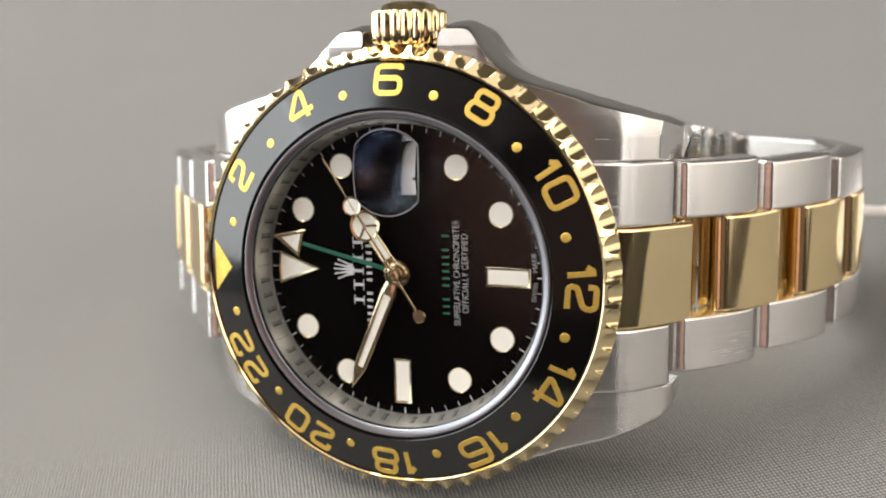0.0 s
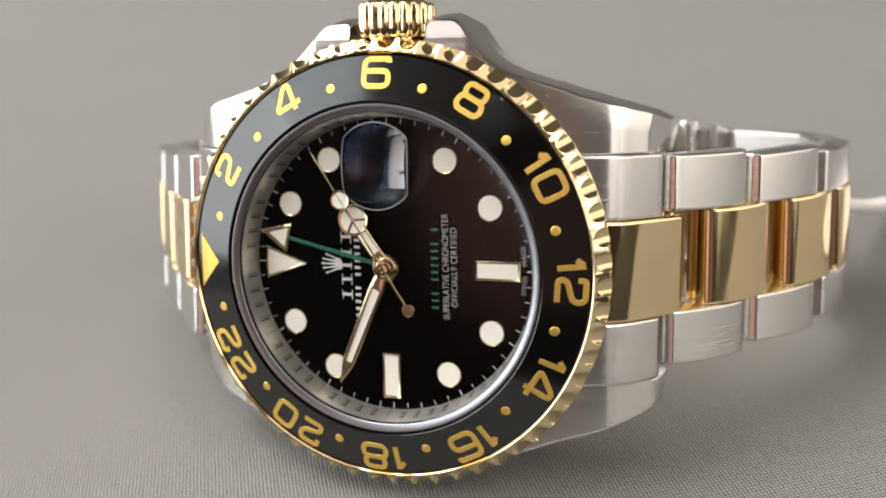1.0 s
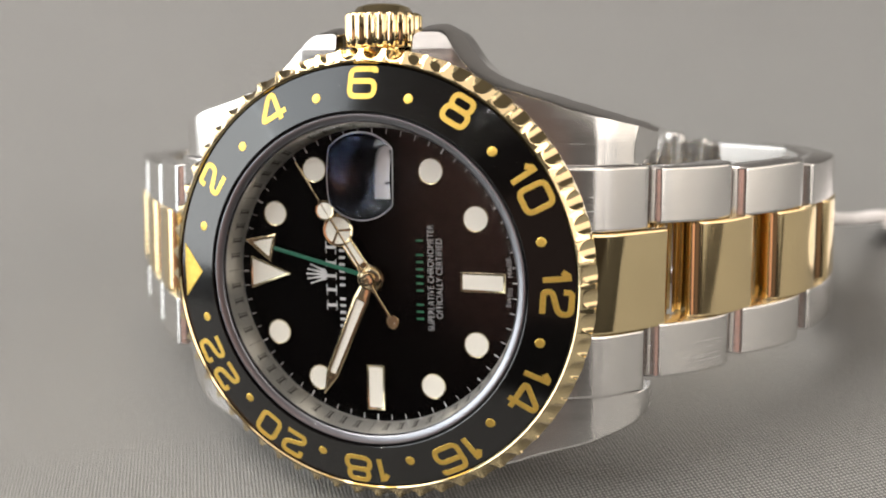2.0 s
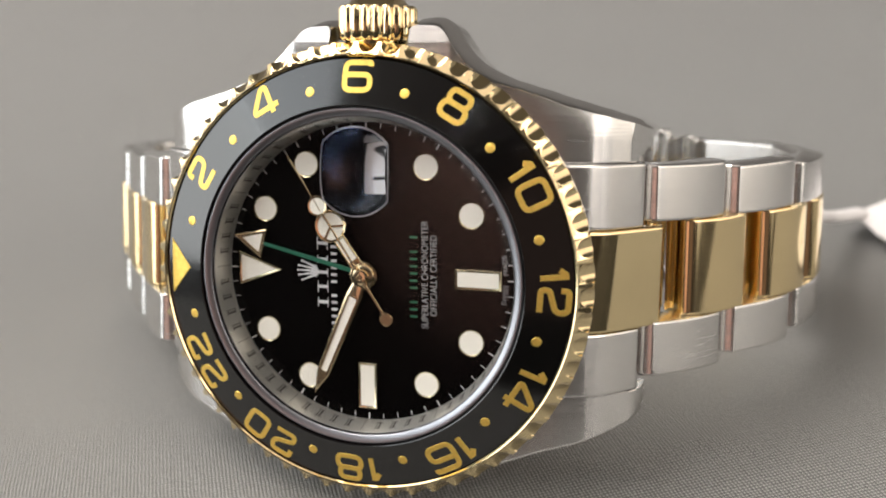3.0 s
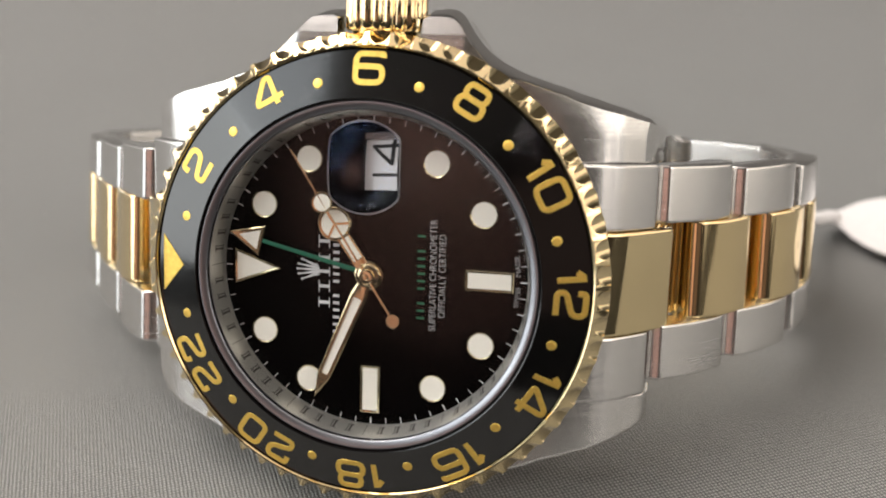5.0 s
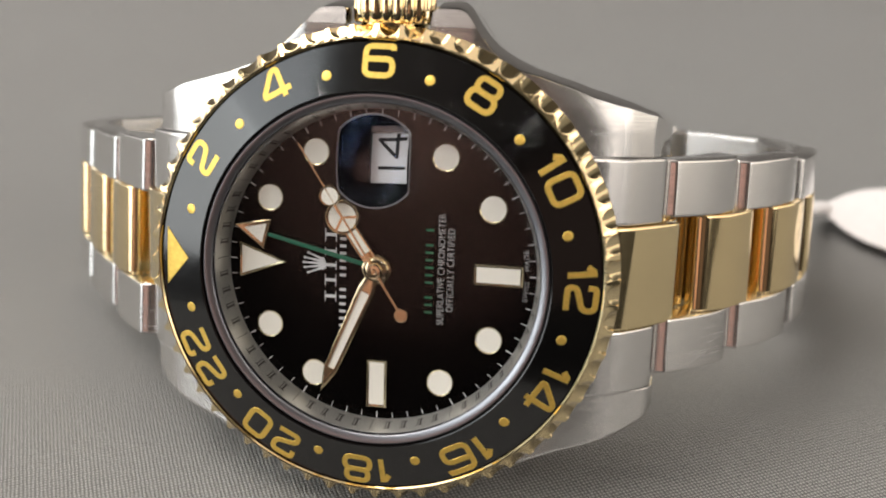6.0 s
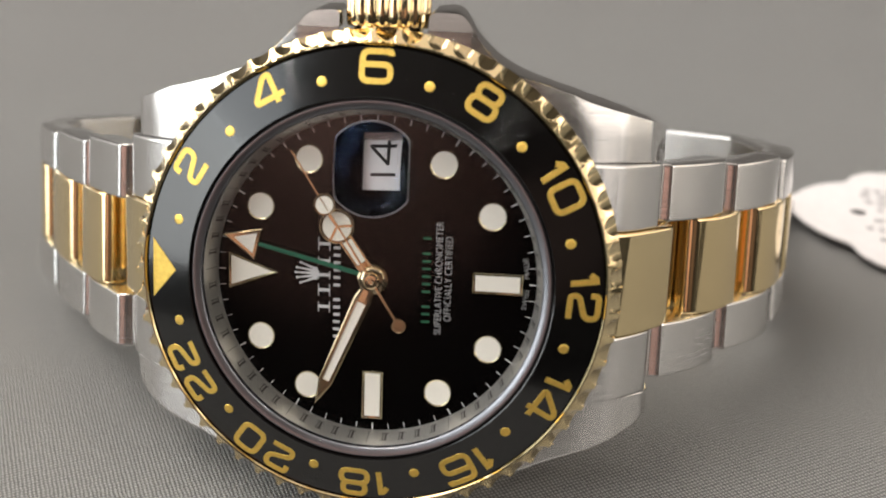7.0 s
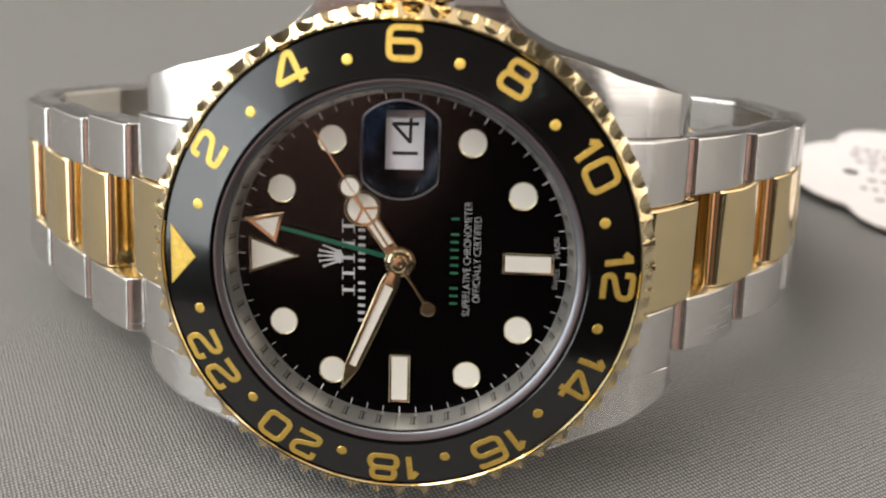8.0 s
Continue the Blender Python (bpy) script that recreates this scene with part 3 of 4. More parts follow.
minute_hand = part("minute_hand", bm, M_HAND, watch, "gold minute hand with a cream fill", 20)
bm = bmesh.new()
plate(bm, [at(*p) for p in inn_l], 1.19, 1.3)
part("lume", bm, M_LUME, minute_hand)

at = along_hand(56.4)
bm = bmesh.new()
hand_bar(bm, at, [(-4.4, -0.11), (12.85, -0.06), (12.85, 0.06), (-4.4, 0.11)], 0.8, 0.12, 0.02)
sx, sz = at(-4.5, 0)
plate(bm, circle(sx, sz, 0.62, 28), 0.78, 0.94, 0.04)
sx, sz = at(7.54, 0)
frame_plate(bm, circle(sx, sz, 0.95, 32), circle(sx, sz, 0.76, 32), 0.76, 0.95, 0.02)
second_hand = part("second_hand", bm, M_HAND, watch, "slim gold second hand with a round tail")
bm = bmesh.new()
plate(bm, circle(sx, sz, 0.77, 32), 0.8, 0.93)
part("lume", bm, M_LUME, second_hand)
bm = bmesh.new()
turned(bm, [(0.01, 0.42), (0.2, 0.42), (0.28, 0.5), (0.55, 0.52), (0.66, 0.62), (0.68, 1.05), (1.0, 1.1), (1.12, 1.2), (1.12, 1.5), (1.3, 1.55), (1.3, 2.4), (0.01, 2.4)], 48)
part("hand_hub", bm, M_HAND, watch, "gold hub at the middle of the dial")

# crystal and magnifier
bm = bmesh.new()
turned(bm, [(0.01, -0.36), (14.1, -0.36), (14.46, -0.1), (14.46, 0.2), (0.01, 0.2)], 128)
crystal = part("crystal", bm, M_CRYSTAL, watch, "clear flat crystal")
crystal.visible_shadow = False

LENS_R, LENS_Y = 7.2, -0.37
CX, CZ, HX, HZ = 0.0, 9.65, 3.05, 3.95


def lens_edge(a):
    c, s = math.cos(a), math.sin(a)
    t = min(HX / max(1e-6, abs(c)), 1.0 / math.hypot(c / 3.95, s / HZ))
    return CX + c * t, CZ + s * t


bm = bmesh.new()
NA, NRING = 96, 14
rim_sag = LENS_R - math.sqrt(LENS_R ** 2 - HZ ** 2)
top = [[None] * NA for _ in range(NRING)]
centre = bm.verts.new(Vector((CX, LENS_Y - 0.25 - rim_sag, CZ)) * MM)
for j in range(NRING):
    for i in range(NA):
        ex, ez = lens_edge(2 * math.pi * i / NA)
        f = (j + 1) / NRING
        x, z = CX + (ex - CX) * f, CZ + (ez - CZ) * f
        d2 = (x - CX) ** 2 + (z - CZ) ** 2
        top[j][i] = bm.verts.new(Vector((x, LENS_Y - 0.25 - rim_sag + LENS_R - math.sqrt(LENS_R ** 2 - d2), z)) * MM)
base = [bm.verts.new(Vector((v.co.x / MM, LENS_Y, v.co.z / MM)) * MM) for v in top[-1]]
for i in range(NA):
    k = (i + 1) % NA
    bm.faces.new((centre, top[0][i], top[0][k]))
    for j in range(NRING - 1):
        bm.faces.new((top[j][i], top[j + 1][i], top[j + 1][k], top[j][k]))
    bm.faces.new((top[-1][i], base[i], base[k], top[-1][k]))
bm.faces.new(base)
dial.rotation_euler = (0, radians(-0.75), 0)
lens = part("magnifier", bm, M_LENS, crystal, "domed magnifier over the date")
lens.visible_shadow = False
# added pale ring; the lens rim's bright line is put into its colour
bm = bmesh.new()
rim_o, rim_i = [(v_.x, v_.y) for v_ in (Vector(lens_edge(2 * math.pi * i / NA)) for i in range(NA))], []
for x, z in rim_o:
    d = Vector((x - CX, z - CZ))
    rim_i.append((CX + d.x * (1 - 0.09 / d.length), CZ + d.y * (1 - 0.09 / d.length)))
rim_o = [(CX + (x - CX) * 1.012, CZ + (z - CZ) * 1.012) for x, z in rim_o]
frame_plate(bm, rim_o, rim_i, LENS_Y - 0.16, LENS_Y + 0.004)
rim = part("magnifier_glint", bm, M_RIM_GLINT, crystal, "pale ring that paints the magnifier's bright rim line")
rim.visible_shadow = False


# ---- case ----
def table(points, x):
    for (x0, v0), (x1, v1) in zip(points, points[1:]):
        if x <= x1:
            t = max(0.0, min(1.0, (x - x0) / (x1 - x0)))
            t = t * t * (3 - 2 * t) * 0.4 + t * 0.6
            return v0 + (v1 - v0) * t
    return points[-1][1]


# half-width of the case along its length: outer wall, then the edge of its brushed front
CROWN_WALL = [(0, 20.2), (3.7, 20.2), (3.78, 22.6), (4.2, 23.2), (5.6, 23.4), (6.5, 23.1), (7.3, 22.0), (8.3, 20.6), (9.4, 19.55), (10.3, 18.95), (11.3, 18.4), (13, 17.75), (15.2, 17.1), (18, 16.2), (20.4, 15.45), (23.0, 14.6), (23.9, 14.25), (24.5, 13.6)]
CROWN_EDGE = [(0, 20.1), (3.7, 20.1), (3.78, 22.1), (4.1, 22.45), (6.2, 22.45), (6.8, 22.2), (8.1, 20.3), (8.9, 19.3), (10.2, 18.2), (11.5, 17.55), (13.2, 17.15), (15.5, 16.45), (18.1, 15.5), (20.3, 14.95), (23.0, 14.25), (23.9, 13.9), (24.5, 13.3)]
UPPER_WALL = [(0, 20.2), (3.7, 20.2), (3.78, 22.6), (4.2, 23.1), (5.4, 23.1), (6.3, 22.5), (7.2, 21.35), (8.1, 20.35), (9.4, 19.0), (10.9, 17.9), (12.3, 17.3), (15, 16.4), (18.4, 15.6), (22.4, 14.35), (23.9, 13.8), (24.5, 13.2)]
UPPER_EDGE = [(0, 20.1), (3.7, 20.1), (3.78, 22.1), (4.1, 22.4), (6.2, 22.3), (7.2, 21.15), (8.1, 20.2), (9.4, 18.87), (10.9, 17.8), (12.3, 17.22), (15, 16.3), (18.4, 15.5), (22.4, 14.25), (23.9, 13.7), (24.5, 13.1)]
PLAIN_WALL = [(0, 20.0), (4, 19.75), (8, 19.0), (12.7, 17.15), (16.5, 15.95), (18.9, 15.4), (21.2, 14.7), (23.4, 13.85), (24.0, 13.4), (24.5, 12.7)]
GUARD = 20.95


def front_y(x):
    """Depth of the brushed front: a gentle bow, then a tighter bend down each lug."""
    x = abs(x)
    y = 2.75 + (2.68 * ((min(x, 19.5) - 9) / 10.5) ** 1.8 if x > 9 else 0.0)
    if x > 19.5:
        t = min(1.0, (x - 19.5) / 2.5)
        y += 2.5 * (0.46 * t + 0.49 * (t ** 3 - t ** 4 / 2)) + 0.95 * max(0.0, x - 22.0)
    return y


def back_y(x):
    return 11.7 + 1.4 * max(0.0, (abs(x) - 12) / 12.3) ** 1.5


def eased(points, x):
    """A table's value, its corners softened away from the crown's cut."""
    return sum(table(points, abs(x) + d * min(1.0, max(0.0, abs(x) - 4.4))) for d in (-0.5, -0.25, 0, 0.25, 0.5)) / 5


def flank(bm, sign):
    """One side of the case with its two lugs: brushed front, facets on the crown guards, polished wall."""
    xs = sorted({round(s * v, 3) for s in (-1, 1) for v in [0.25 * k for k in range(99)] + [3.69, 3.79, 24.42, 24.5] if v <= 24.5})
    rows = []
    for x in xs:
        yf, yb, zi = front_y(x) + (max(0.0, abs(x) - 22.9) ** 2 * 0.9 if sign > 0 else max(0.0, abs(x) - 23.7) ** 2 * 1.2), back_y(x), 10.62
        if sign > 0:
            zo, ze = (eased(t, x) for t in ((CROWN_WALL, CROWN_EDGE) if x > 0 else (UPPER_WALL, UPPER_EDGE)))
            ye = yf + 0.3 * max(0.0, ze - GUARD)
            zc = min(GUARD, ze - 0.06)
            sec = [(zi, yb), (zi, yf + 0.1), (zi + 0.1, yf), (zi + (zc - zi) * 0.5, yf), (zc - 0.04, yf), (zc, yf + 0.01), (ze - 0.03, ye - 0.01), (ze, ye + 0.03)]
            peak = ye + 3.6
            sec += [(ze + (zo - ze) * math.sin(f * 1.5708), ye + 0.03 + 3.57 * f) for f in (0.3, 0.65, 1.0)]
            sec += [(zo - 0.09 * (y - peak), y) for y in (peak + 1.5, max(yb - 0.3, peak + 3.0))]
            sec += [(zo - 0.4 - 0.09 * max(3.3, yb - peak), max(yb, peak + 3.3))]
        else:
            zo, r = eased(PLAIN_WALL, x), 0.35
            sec = [(zi, yb), (zi, yf + 0.1), (zi + 0.1, yf), (zi + (zo - zi) * 0.5, yf), (zo - r - 0.02, yf)]
            sec += [(zo - r + r * math.sin(a), yf + r - r * math.cos(a)) for a in (0, 0.5, 1.05, 1.5708)]
            low = max(yb, yf + 3.5)
            sec += [(zo - 0.03, (yf + low) / 2), (zo - 0.25, low - 0.5), (zo - 0.7, low)]
        rows.append([bm.verts.new((x * MM, y * MM, sign * z * MM)) for z, y in sec])
    n = len(rows[0])
    for a, b in zip(rows, rows[1:]):
        for i in range(n):
            f = bm.faces.new((a[i], a[(i + 1) % n], b[(i + 1) % n], b[i]))
            f.material_index = 1 if (6 if sign > 0 else 5) <= i <= 10 or (sign > 0 and b[0].co.x > 0.0232) else 0
    bm.faces.new(rows[0])
    bm.faces.new(list(reversed(rows[-1])))


bm = bmesh.new()
flank(bm, 1)
flank(bm, -1)
turned(bm, [(16.0, 2.85), (19.4, 2.95), (19.4, 11.6), (18.0, 12.2), (0.01, 12.2), (0.01, 4.5)], 128)
case = part("case", bm, M_BRUSH, watch, "steel case with brushed lugs and polished flanks", 24)
case.data.materials.append(M_STEEL)

# crown
bm = bmesh.new()
CROWN_Y, FLUTES = 5.2, 20
prof = [(0.05, 25.15), (1.6, 25.05), (2.45, 24.75), (2.75, 24.3), (3.4, 24.2), (3.58, 23.95), (3.58, 21.4), (3.42, 21.15), (3.0, 21.1), (2.7, 19.3), (0.05, 19.3)]
rings = []
STEPS = FLUTES * 8
for k in range(STEPS):
    a = 2 * math.pi * k / STEPS
    ring = []
    for i, (r, z) in enumerate(prof):
        if i in (4, 5, 6, 7):
            r -= 0.3 * (0.5 - 0.5 * math.cos(a * FLUTES)) ** 2.2
        ring.append(bm.verts.new(Vector((0.05 + r * math.cos(a), CROWN_Y + r * math.sin(a), z)) * MM))
    rings.append(ring)
for k in range(STEPS):
    a, b = rings[k], rings[(k + 1) % STEPS]
    for i in range(len(prof) - 1):
        bm.faces.new((a[i], a[i + 1], b[i + 1], b[i]))
bm.faces.new([r[0] for r in rings])
part("winding_crown", bm, M_GOLD, watch, "fluted gold winding crown", 60)


# ---- bracelet ----
def smooth_line(nodes, step=0.25):
    """A smooth curve through the nodes: its points, and the arc length at each node."""
    pts, marks, run = [], [0.0], 0.0
    ext = [2 * Vector(nodes[0]) - Vector(nodes[1])] + [Vector(p) for p in nodes] + [2 * Vector(nodes[-1]) - Vector(nodes[-2])]
    pts.append((0.0, ext[1]))
    for i in range(1, len(ext) - 2):
        p0, p1, p2, p3 = ext[i - 1:i + 3]
        for k in range(1, 41):
            t = k / 40
            q = 0.5 * (2 * p1 + (p2 - p0) * t + (2 * p0 - 5 * p1 + 4 * p2 - p3) * t * t + (3 * p1 - p0 - 3 * p2 + p3) * t ** 3)
            run += (q - pts[-1][1]).length
            pts.append((run, q))
        marks.append(run)
    return pts, marks


def on_line(pts, s):
    if s <= 0:
        d = (pts[1][1] - pts[0][1]).normalized()
        return pts[0][1] + d * s, d
    for (s0, a), (s1, b) in zip(pts, pts[1:]):
        if s <= s1:
            return a + (b - a) * ((s - s0) / (s1 - s0)), (b - a).normalized()
    d = (pts[-1][1] - pts[-2][1]).normalized()
    return pts[-1][1] + d * (s - pts[-1][0]), d


def lift(x, y):
    """How the slack bracelet twists and settles on the cloth."""
    ramp = max(0.0, min(1.0, (y - 5) / 5))
    right = 0.4 * ramp + 2.0 * max(0.0, min(1.0, (y - 16) / 32))
    left = -0.6 * ramp + 1.8 * max(0.0, min(1.0, (y - 20) / 36))
    f = max(0.0, min(1.0, (x + 15) / 30))
    return left + (right - left) * f * f * (3 - 2 * f)


def level(x, y):
    """No twist, for what sits fast in the case."""
    return 0.0


def strap_piece(bm, pts, s0, s1, z0, z1, inward, thick=3.0, top=0.0, round_r=1.0, bulge=0.25, bevel=0.22, n=18, stiff=0.0, lean=0.0, shoulder=None, rest=lift):
    """A piece bent along the bracelet's line from s0 to s1 and across from z0 to z1, with rounded ends and bevelled sides."""
    L = s1 - s0
    (pa, _), (pb, _) = on_line(pts, s0), on_line(pts, s1)
    chord = (pb - pa).normalized()

    def at(s):
        """The bracelet's line, or the straight of one stiff piece."""
        return (pa + (pb - pa) * ((s - s0) / L) - Vector((-chord.y, chord.x)) * inward * stiff, chord) if stiff else on_line(pts, s)

    ss = [s0 + L * (0.5 - 0.5 * math.cos(math.pi * k / n)) for k in range(n + 1)]
    if shoulder:
        ss = sorted(ss + [s0 + shoulder[0] - 0.02, s0 + shoulder[0] + 0.02])

    def depth(s):
        e = min(s - s0, s1 - s)
        d = top - bulge * (1 - ((s - s0) / L * 2 - 1) ** 2)
        if e < round_r:
            d += round_r - math.sqrt(max(0.0, round_r ** 2 - (round_r - e) ** 2))
        if shoulder and s - s0 < shoulder[0]:
            d += shoulder[1] * (1 - (s - s0) / shoulder[0])
        return d

    rows = []
    for z, b in ((z0, bevel), (z0 + bevel * 0.35, bevel * 0.3), (z0 + bevel, 0), (z0 + bevel + 0.06, 0), (z1 - bevel - 0.06, 0), (z1 - bevel, 0), (z1 - bevel * 0.35, bevel * 0.3), (z1, bevel)):
        ring = []
        for s in ss:
            p, d = at(s)
            nrm = Vector((-d.y, d.x)) * inward
            q = p + nrm * (depth(s) + b + lean * z)
            ring.append(bm.verts.new(Vector((q.x, q.y, z + rest(q.x, q.y))) * MM))
        for s in reversed(ss):
            p, d = at(s)
            nrm = Vector((-d.y, d.x)) * inward
            e = min(s - s0, s1 - s)
            q = p + nrm * (thick - max(0.0, 0.6 - e) * 0.6 - b + lean * z)
            ring.append(bm.verts.new(Vector((q.x, q.y, z + rest(q.x, q.y))) * MM))
        rows.append(ring)
    m = len(rows[0])
    for a, b in zip(rows, rows[1:]):
        for i in range(m):
            bm.faces.new((a[i], a[(i + 1) % m], b[(i + 1) % m], b[i]))
    bm.faces.new(rows[0])
    bm.faces.new(list(reversed(rows[-1])))


def rod(bm, pts, s, depth, r, z0, z1, inward, n=12):
    p, d = on_line(pts, s)
    q = p + Vector((-d.y, d.x)) * inward * depth
    a = [bm.verts.new(Vector((q.x + r * math.cos(2 * math.pi * i / n), q.y + r * math.sin(2 * math.pi * i / n), z0 + lift(q.x, q.y))) * MM) for i in range(n)]
    b = [bm.verts.new(Vector((v.co.x / MM, v.co.y / MM, v.co.z / MM - z0 + z1)) * MM) for v in a]
    for i in range(n):
        bm.faces.new((a[i], a[(i + 1) % n], b[(i + 1) % n], b[i]))
    bm.faces.new(a)
    bm.faces.new(list(reversed(b)))


bracelet = watch
RIGHT = [(24.5, 9.6), (31.55, 17.95), (38.0, 26.1), (41.0, 36.2), (37.8, 47.0), (28.0, 53.0)]
LEFT = [(-25.6, 9.9), (-32.8, 17.4), (-40.2, 25.6), (-46.0, 33.2), (-47.8, 41.8), (-42.0, 49.0), (-32.5, 53.5), (-22.5, 55.4), (-12.0, 56.0)]
HALF = lambda s: 10.2 - 0.057 * min(36.0, s)
MID = lambda s: 4.7 - 0.9 * min(1.0, s / 60)

for nodes, inward, gap, soft_end, roll in ((RIGHT, 1, (3.0, 5.4), 0.9, 0.02), (LEFT, -1, (2.3, 5.3), 0.8, 0.025)):
    pts, marks = smooth_line(nodes)
    for i, (s0, s1) in enumerate(zip(marks, marks[1:])):
        w, c = HALF((s0 + s1) / 2), MID((s0 + s1) / 2)
        link_ob = new("bracelet_link")
        link_ob.parent = bracelet
        link_ob.empty_display_size = 0.003
        tagged(link_ob, "three-piece link, brushed steel with a polished gold middle")
        for z0, z1 in ((c + 0.08, w), (-w, -c - 0.08)):
            bm = bmesh.new()
            strap_piece(bm, pts, s0 + 0.3, s1 - 0.15, z0, z1, inward, top=0.0 if inward < 0 else 0.12, round_r=soft_end, bulge=0.2 if inward < 0 else 0.62, stiff=0.2 if inward < 0 else 0.1, lean=roll, shoulder=(0.85, 0.75) if inward > 0 or not i else (0.6, 0.35))
            part("outer_piece", bm, M_BRUSH, link_ob, angle=28)
        g0, g1 = s0 + gap[1], s1 + gap[0]
        if i == len(marks) - 2:
            g1 = s1
        bm = bmesh.new()
        strap_piece(bm, pts, g0, g1, -c, c, inward, 3.4, 0.1 if inward < 0 else 0.24, 0.9, 0.3 if inward < 0 else 0.62, stiff=0.2, lean=roll)
        part("middle_piece", bm, M_GOLD_LINK, link_ob, "polished gold middle")
        for at_gap in (0.27, 0.73):
            bm = bmesh.new()
            rod(bm, pts, s0 + gap[0] + (gap[1] - gap[0]) * at_gap, 3.5, 0.6, -c, c, inward, 14)
            part("hinge_rod", bm, M_GOLD, link_ob, "gold hinge rod in the gap")
        bm = bmesh.new()
        strap_piece(bm, pts, s0 + gap[0] - (1.8 if i else 3.2), s0 + gap[1] + 0.6, -c, c, inward, 4.8, 3.8 if i else 3.5, 0.2, 0.0)
        part("hinge_plate", bm, M_GOLD, link_ob, "gold plate behind the hinge")

# end links between the lugs
for sign, nodes, inward in ((1, [(16.5, 3.5), (19.4, 4.75), (20.6, 5.4), (21.4, 6.0), (22.8, 7.5), (24.55, 9.6)], 1), (-1, [(-16.5, 3.45), (-19.0, 4.55), (-21.2, 6.1), (-23.4, 8.1), (-25.0, 9.8)], -1)):
    pts, marks = smooth_line(nodes)
    end = new("end_link")
    end.parent = bracelet
    end.empty_display_size = 0.003
    tagged(end, "curved end link filling the space between two lugs")
    for z0, z1 in ((4.72, 10.52), (-10.52, -4.72)):
        bm = bmesh.new()
        strap_piece(bm, pts, 0, marks[-1], z0, z1, inward, 3.4, 0.05, 0.7, 0.16, rest=level)
        part("outer_piece", bm, M_BRUSH, end)
    bm = bmesh.new()
    strap_piece(bm, pts, 0, marks[-1] + (2.6 if sign > 0 else 2.0), -4.62, 4.62, inward, 3.4, -0.02, 0.9, 0.32, rest=level)
    part("middle_piece", bm, M_GOLD, end, "polished gold middle")

# folding clasp at the back
pts, marks = smooth_line([(28.0, 53.0), (15.0, 56.3), (2.0, 57.0), (-12.0, 56.0)])
bm = bmesh.new()
strap_piece(bm, pts, 0.4, marks[-1] - 0.4, -9.3, 8.2, 1, 1.6, 0, 0.8, 0.3, 0.4, 24)
clasp = part("clasp", bm, M_BRUSH, bracelet, "steel folding clasp at the back of the bracelet")
bm = bmesh.new()
strap_piece(bm, pts, 3.0, marks[-1] - 2.0, -4.6, 8.3, 1, 3.6, 2.3, 0.5, 0.1, 0.2, 20)
part("blade", bm, M_STEEL, clasp, "polished inner blade")
for s in (2.2, marks[-1] - 1.6):
    bm = bmesh.new()
    rod(bm, pts, s, 3.2, 1.1, -7.6, 8.6, 1)
    part("clasp_hinge", bm, M_STEEL, clasp)

bm = bmesh.new()
rod(bm, pts, 4.6, 5.2, 1.3, -4.0, 9.2, 1)
part("catch_post", bm, M_STEEL, clasp, "polished post of the catch")
bm = bmesh.new()
rod(bm, pts, 8.8, 5.0, 1.0, -4.0, 8.8, 1)
part("catch_post", bm, M_STEEL, clasp, "polished post of the catch")
bm = bmesh.new()
strap_piece(bm, pts, 3.6, 10.2, 8.0, 9.4, 1, 6.0, 4.4, 0.5, 0.1, 0.4, 8)
part("catch_bar", bm, M_STEEL, clasp, "polished safety catch")

# ---- price tag on its twisted string ----
tag = thing("price_tag", "white scalloped paper price tag lying on the grey cloth", "price tag", pose(0.04745, 0.0750, 0.0022, 2.5, 3.0, -9.0))


def tag_half(l):
    return table([(0, 0.8), (1, 1.5), (2, 3.2), (4, 6.2), (5.6, 7.9), (7.5, 9.2), (9.6, 10.1), (9.9, 11.4), (11, 13.3), (13, 15.0), (16, 15.8), (19.6, 15.8), (19.9, 14.8), (23, 14.6), (27, 13.2), (27.3, 11.6), (32, 9.4), (35, 6.2), (36.5, 0.4)], l)


bm = bmesh.new()
ls = [36.5 * k / 90 for k in range(91)]
outline = [(l, tag_half(l)) for l in ls] + [(l, -tag_half(l)) for l in reversed(ls)]
top_v = [bm.verts.new((l * MM, w * MM, (0.5 + 0.012 * l) * MM)) for l, w in outline]
low_v = [bm.verts.new((v.co.x, v.co.y, v.co.z - 0.35 * MM)) for v in top_v]
m = len(outline)
for k in range(90):
    a, b = k, m - 1 - k
    bm.faces.new((top_v[a], top_v[a + 1], top_v[b - 1], top_v[b]))
    bm.faces.new((low_v[b], low_v[b - 1], low_v[a + 1], low_v[a]))
for i in range(m):
    bm.faces.new((top_v[i], low_v[i], low_v[(i + 1) % m], top_v[(i + 1) % m]))
part("paper", bm, M_PAPER, tag)
bm = bmesh.new()
rng, bar_at = random.Random(4), []
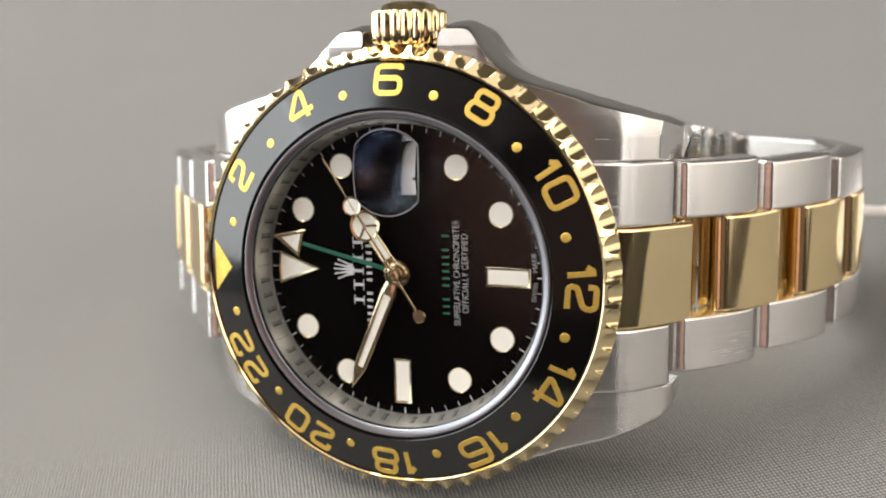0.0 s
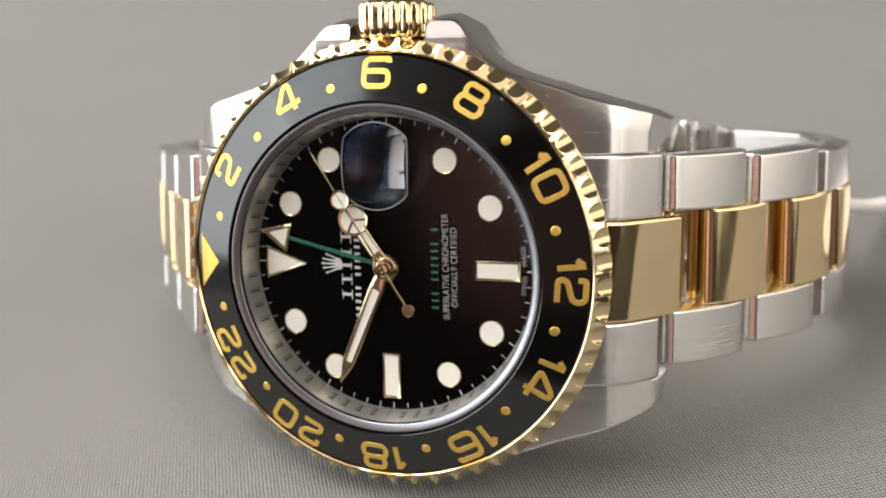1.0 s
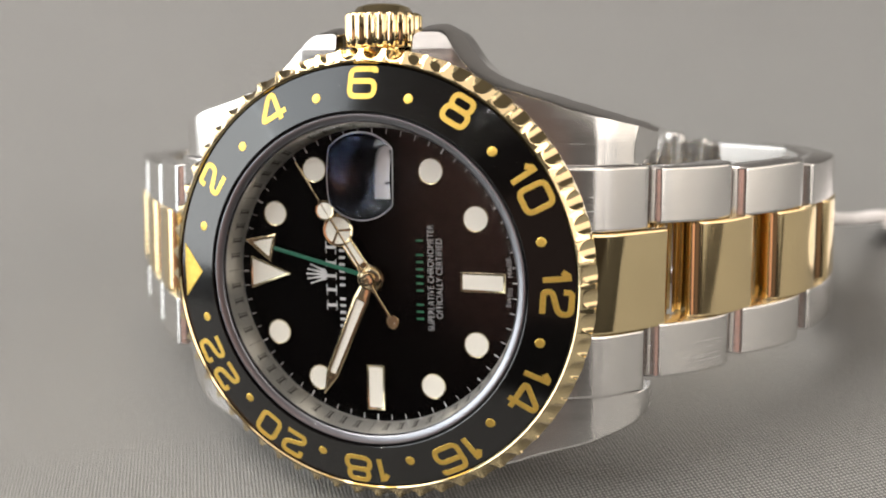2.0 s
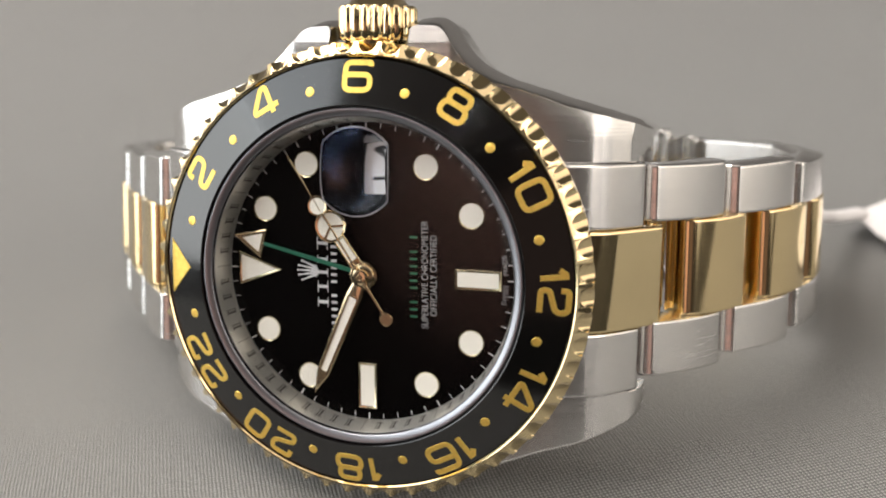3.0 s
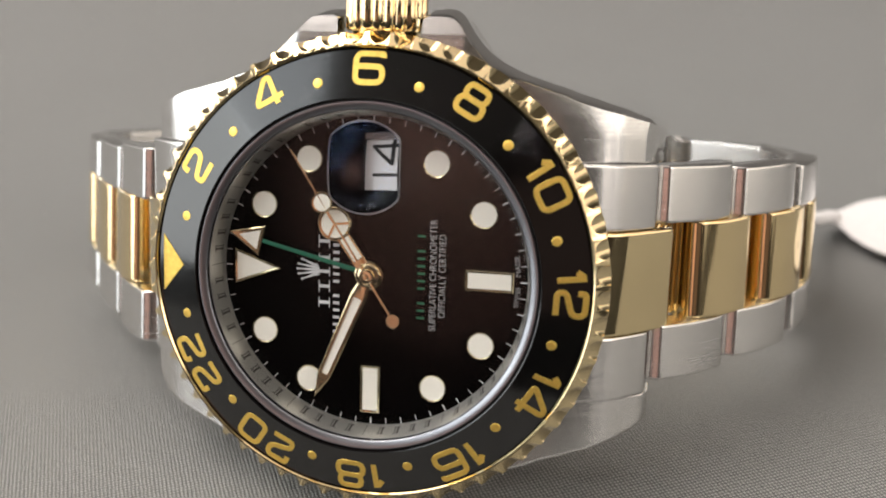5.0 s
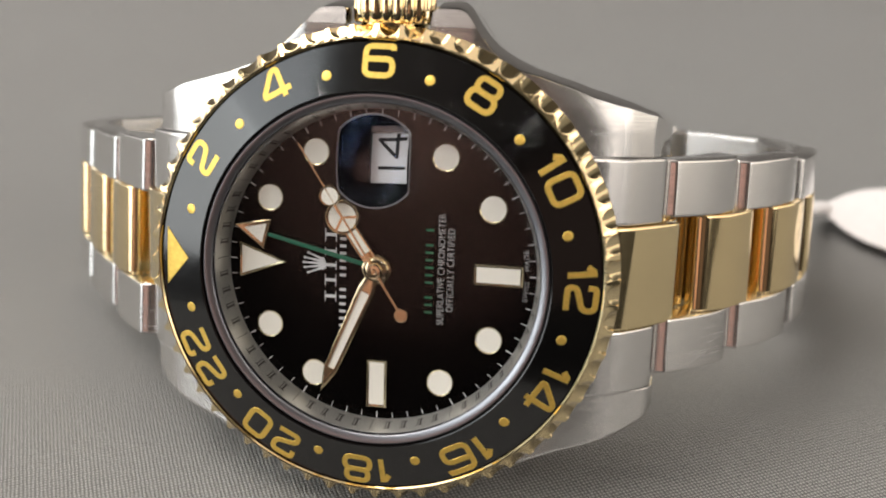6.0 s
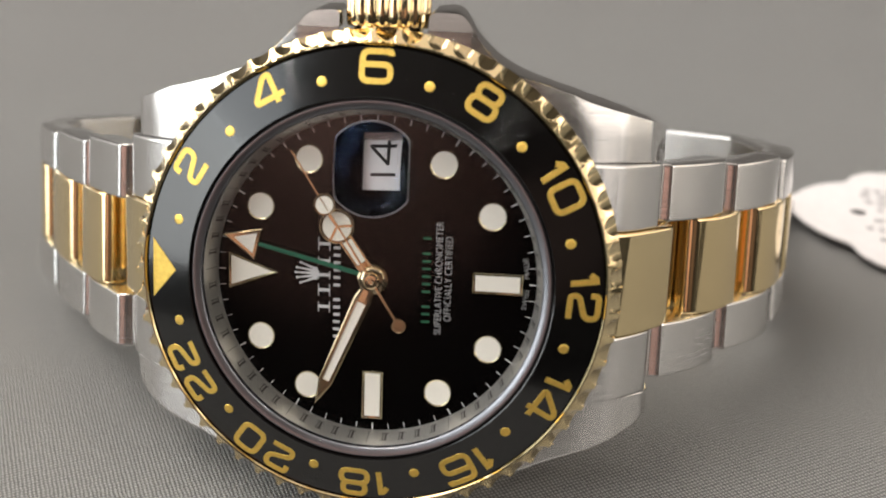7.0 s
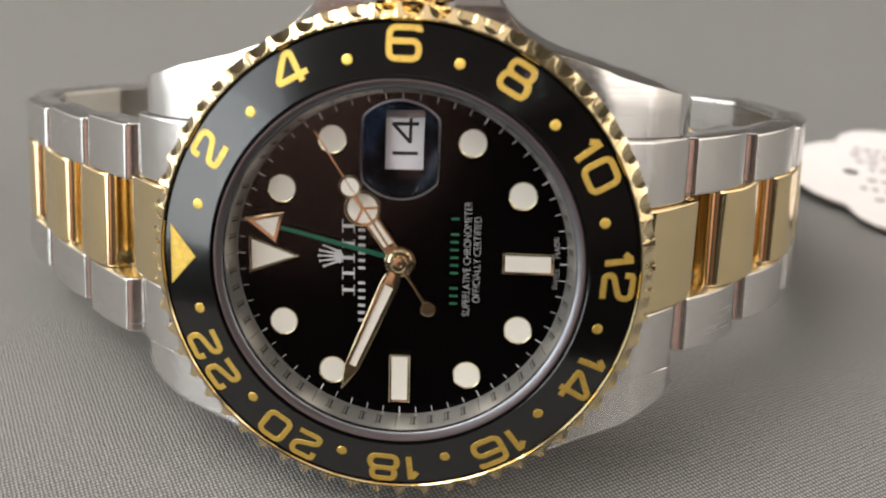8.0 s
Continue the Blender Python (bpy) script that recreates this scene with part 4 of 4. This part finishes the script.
for row, (w, l0) in enumerate(((8.6, 12.0), (6.6, 11.4), (4.4, 12.0), (2.2, 13.6), (-1.4, 13.0), (-4.2, 11.8), (-7.2, 13.4))):
    l = l0
    while l < 26:
        dl, dw = rng.uniform(0.7, 1.6), 0.42
        bar_at.append((l, w - 0.04 * l, dl, dw))
        l += dl + rng.uniform(0.5, 1.1)
for l, w, dl, dw in bar_at:
    z = 0.5 + 0.012 * l + 0.03
    box(bm, l * MM, (l + dl) * MM, (w - dw) * MM, (w + dw) * MM, (z - 0.05) * MM, (z + 0.06) * MM)
part("printed_bars", bm, M_TAGINK, tag, "rows of plain grey printed bars")
# flat black disc laid on the paper paints the hole's dark
bm = bmesh.new()
plate_pts = [(10.9 + 1.1 * math.cos(k * math.pi / 8), 0.75 * math.sin(k * math.pi / 8)) for k in range(16)]
bm.faces.new([bm.verts.new((x * MM, y * MM, 0.66 * MM)) for x, y in plate_pts])
part("hole", bm, M_INK, tag)

bm = bmesh.new()
ends = [Vector((0.0390, 0.0470, 0.0130)), Vector((0.0415, 0.0540, 0.0105)), Vector((0.0442, 0.0655, 0.0058)), Vector((0.0481, 0.0749, 0.0027))]
sp = []
for k in range(41):
    t = k / 40 * 3
    i = min(2, int(t))
    p0, p1, p2, p3 = ends[max(0, i - 1)], ends[i], ends[i + 1], ends[min(3, i + 2)]
    f = t - i
    sp.append(0.5 * (2 * p1 + (p2 - p0) * f + (2 * p0 - 5 * p1 + 4 * p2 - p3) * f * f + (3 * p1 - p0 - 3 * p2 + p3) * f ** 3))
rings = []
for k, p in enumerate(sp):
    d = (sp[min(40, k + 1)] - sp[max(0, k - 1)]).normalized()
    u = d.cross(Vector((0, 0, 1))).normalized()
    v = d.cross(u)
    tw = k * 0.5
    rings.append([bm.verts.new(p + (u * math.cos(a + tw) * (0.0014) + v * math.sin(a + tw) * 0.0008)) for a in [2 * math.pi * j / 10 for j in range(10)]])
for a, b in zip(rings, rings[1:]):
    for j in range(10):
        bm.faces.new((a[j], a[(j + 1) % 10], b[(j + 1) % 10], b[j]))
bm.faces.new(rings[0])
bm.faces.new(list(reversed(rings[-1])))
string = new("string", solid(bm, "string", M_PAPER, 60))
string.parent = tag
string.matrix_parent_inverse = tag.matrix_world.inverted()
tagged(string, "twisted white paper string")
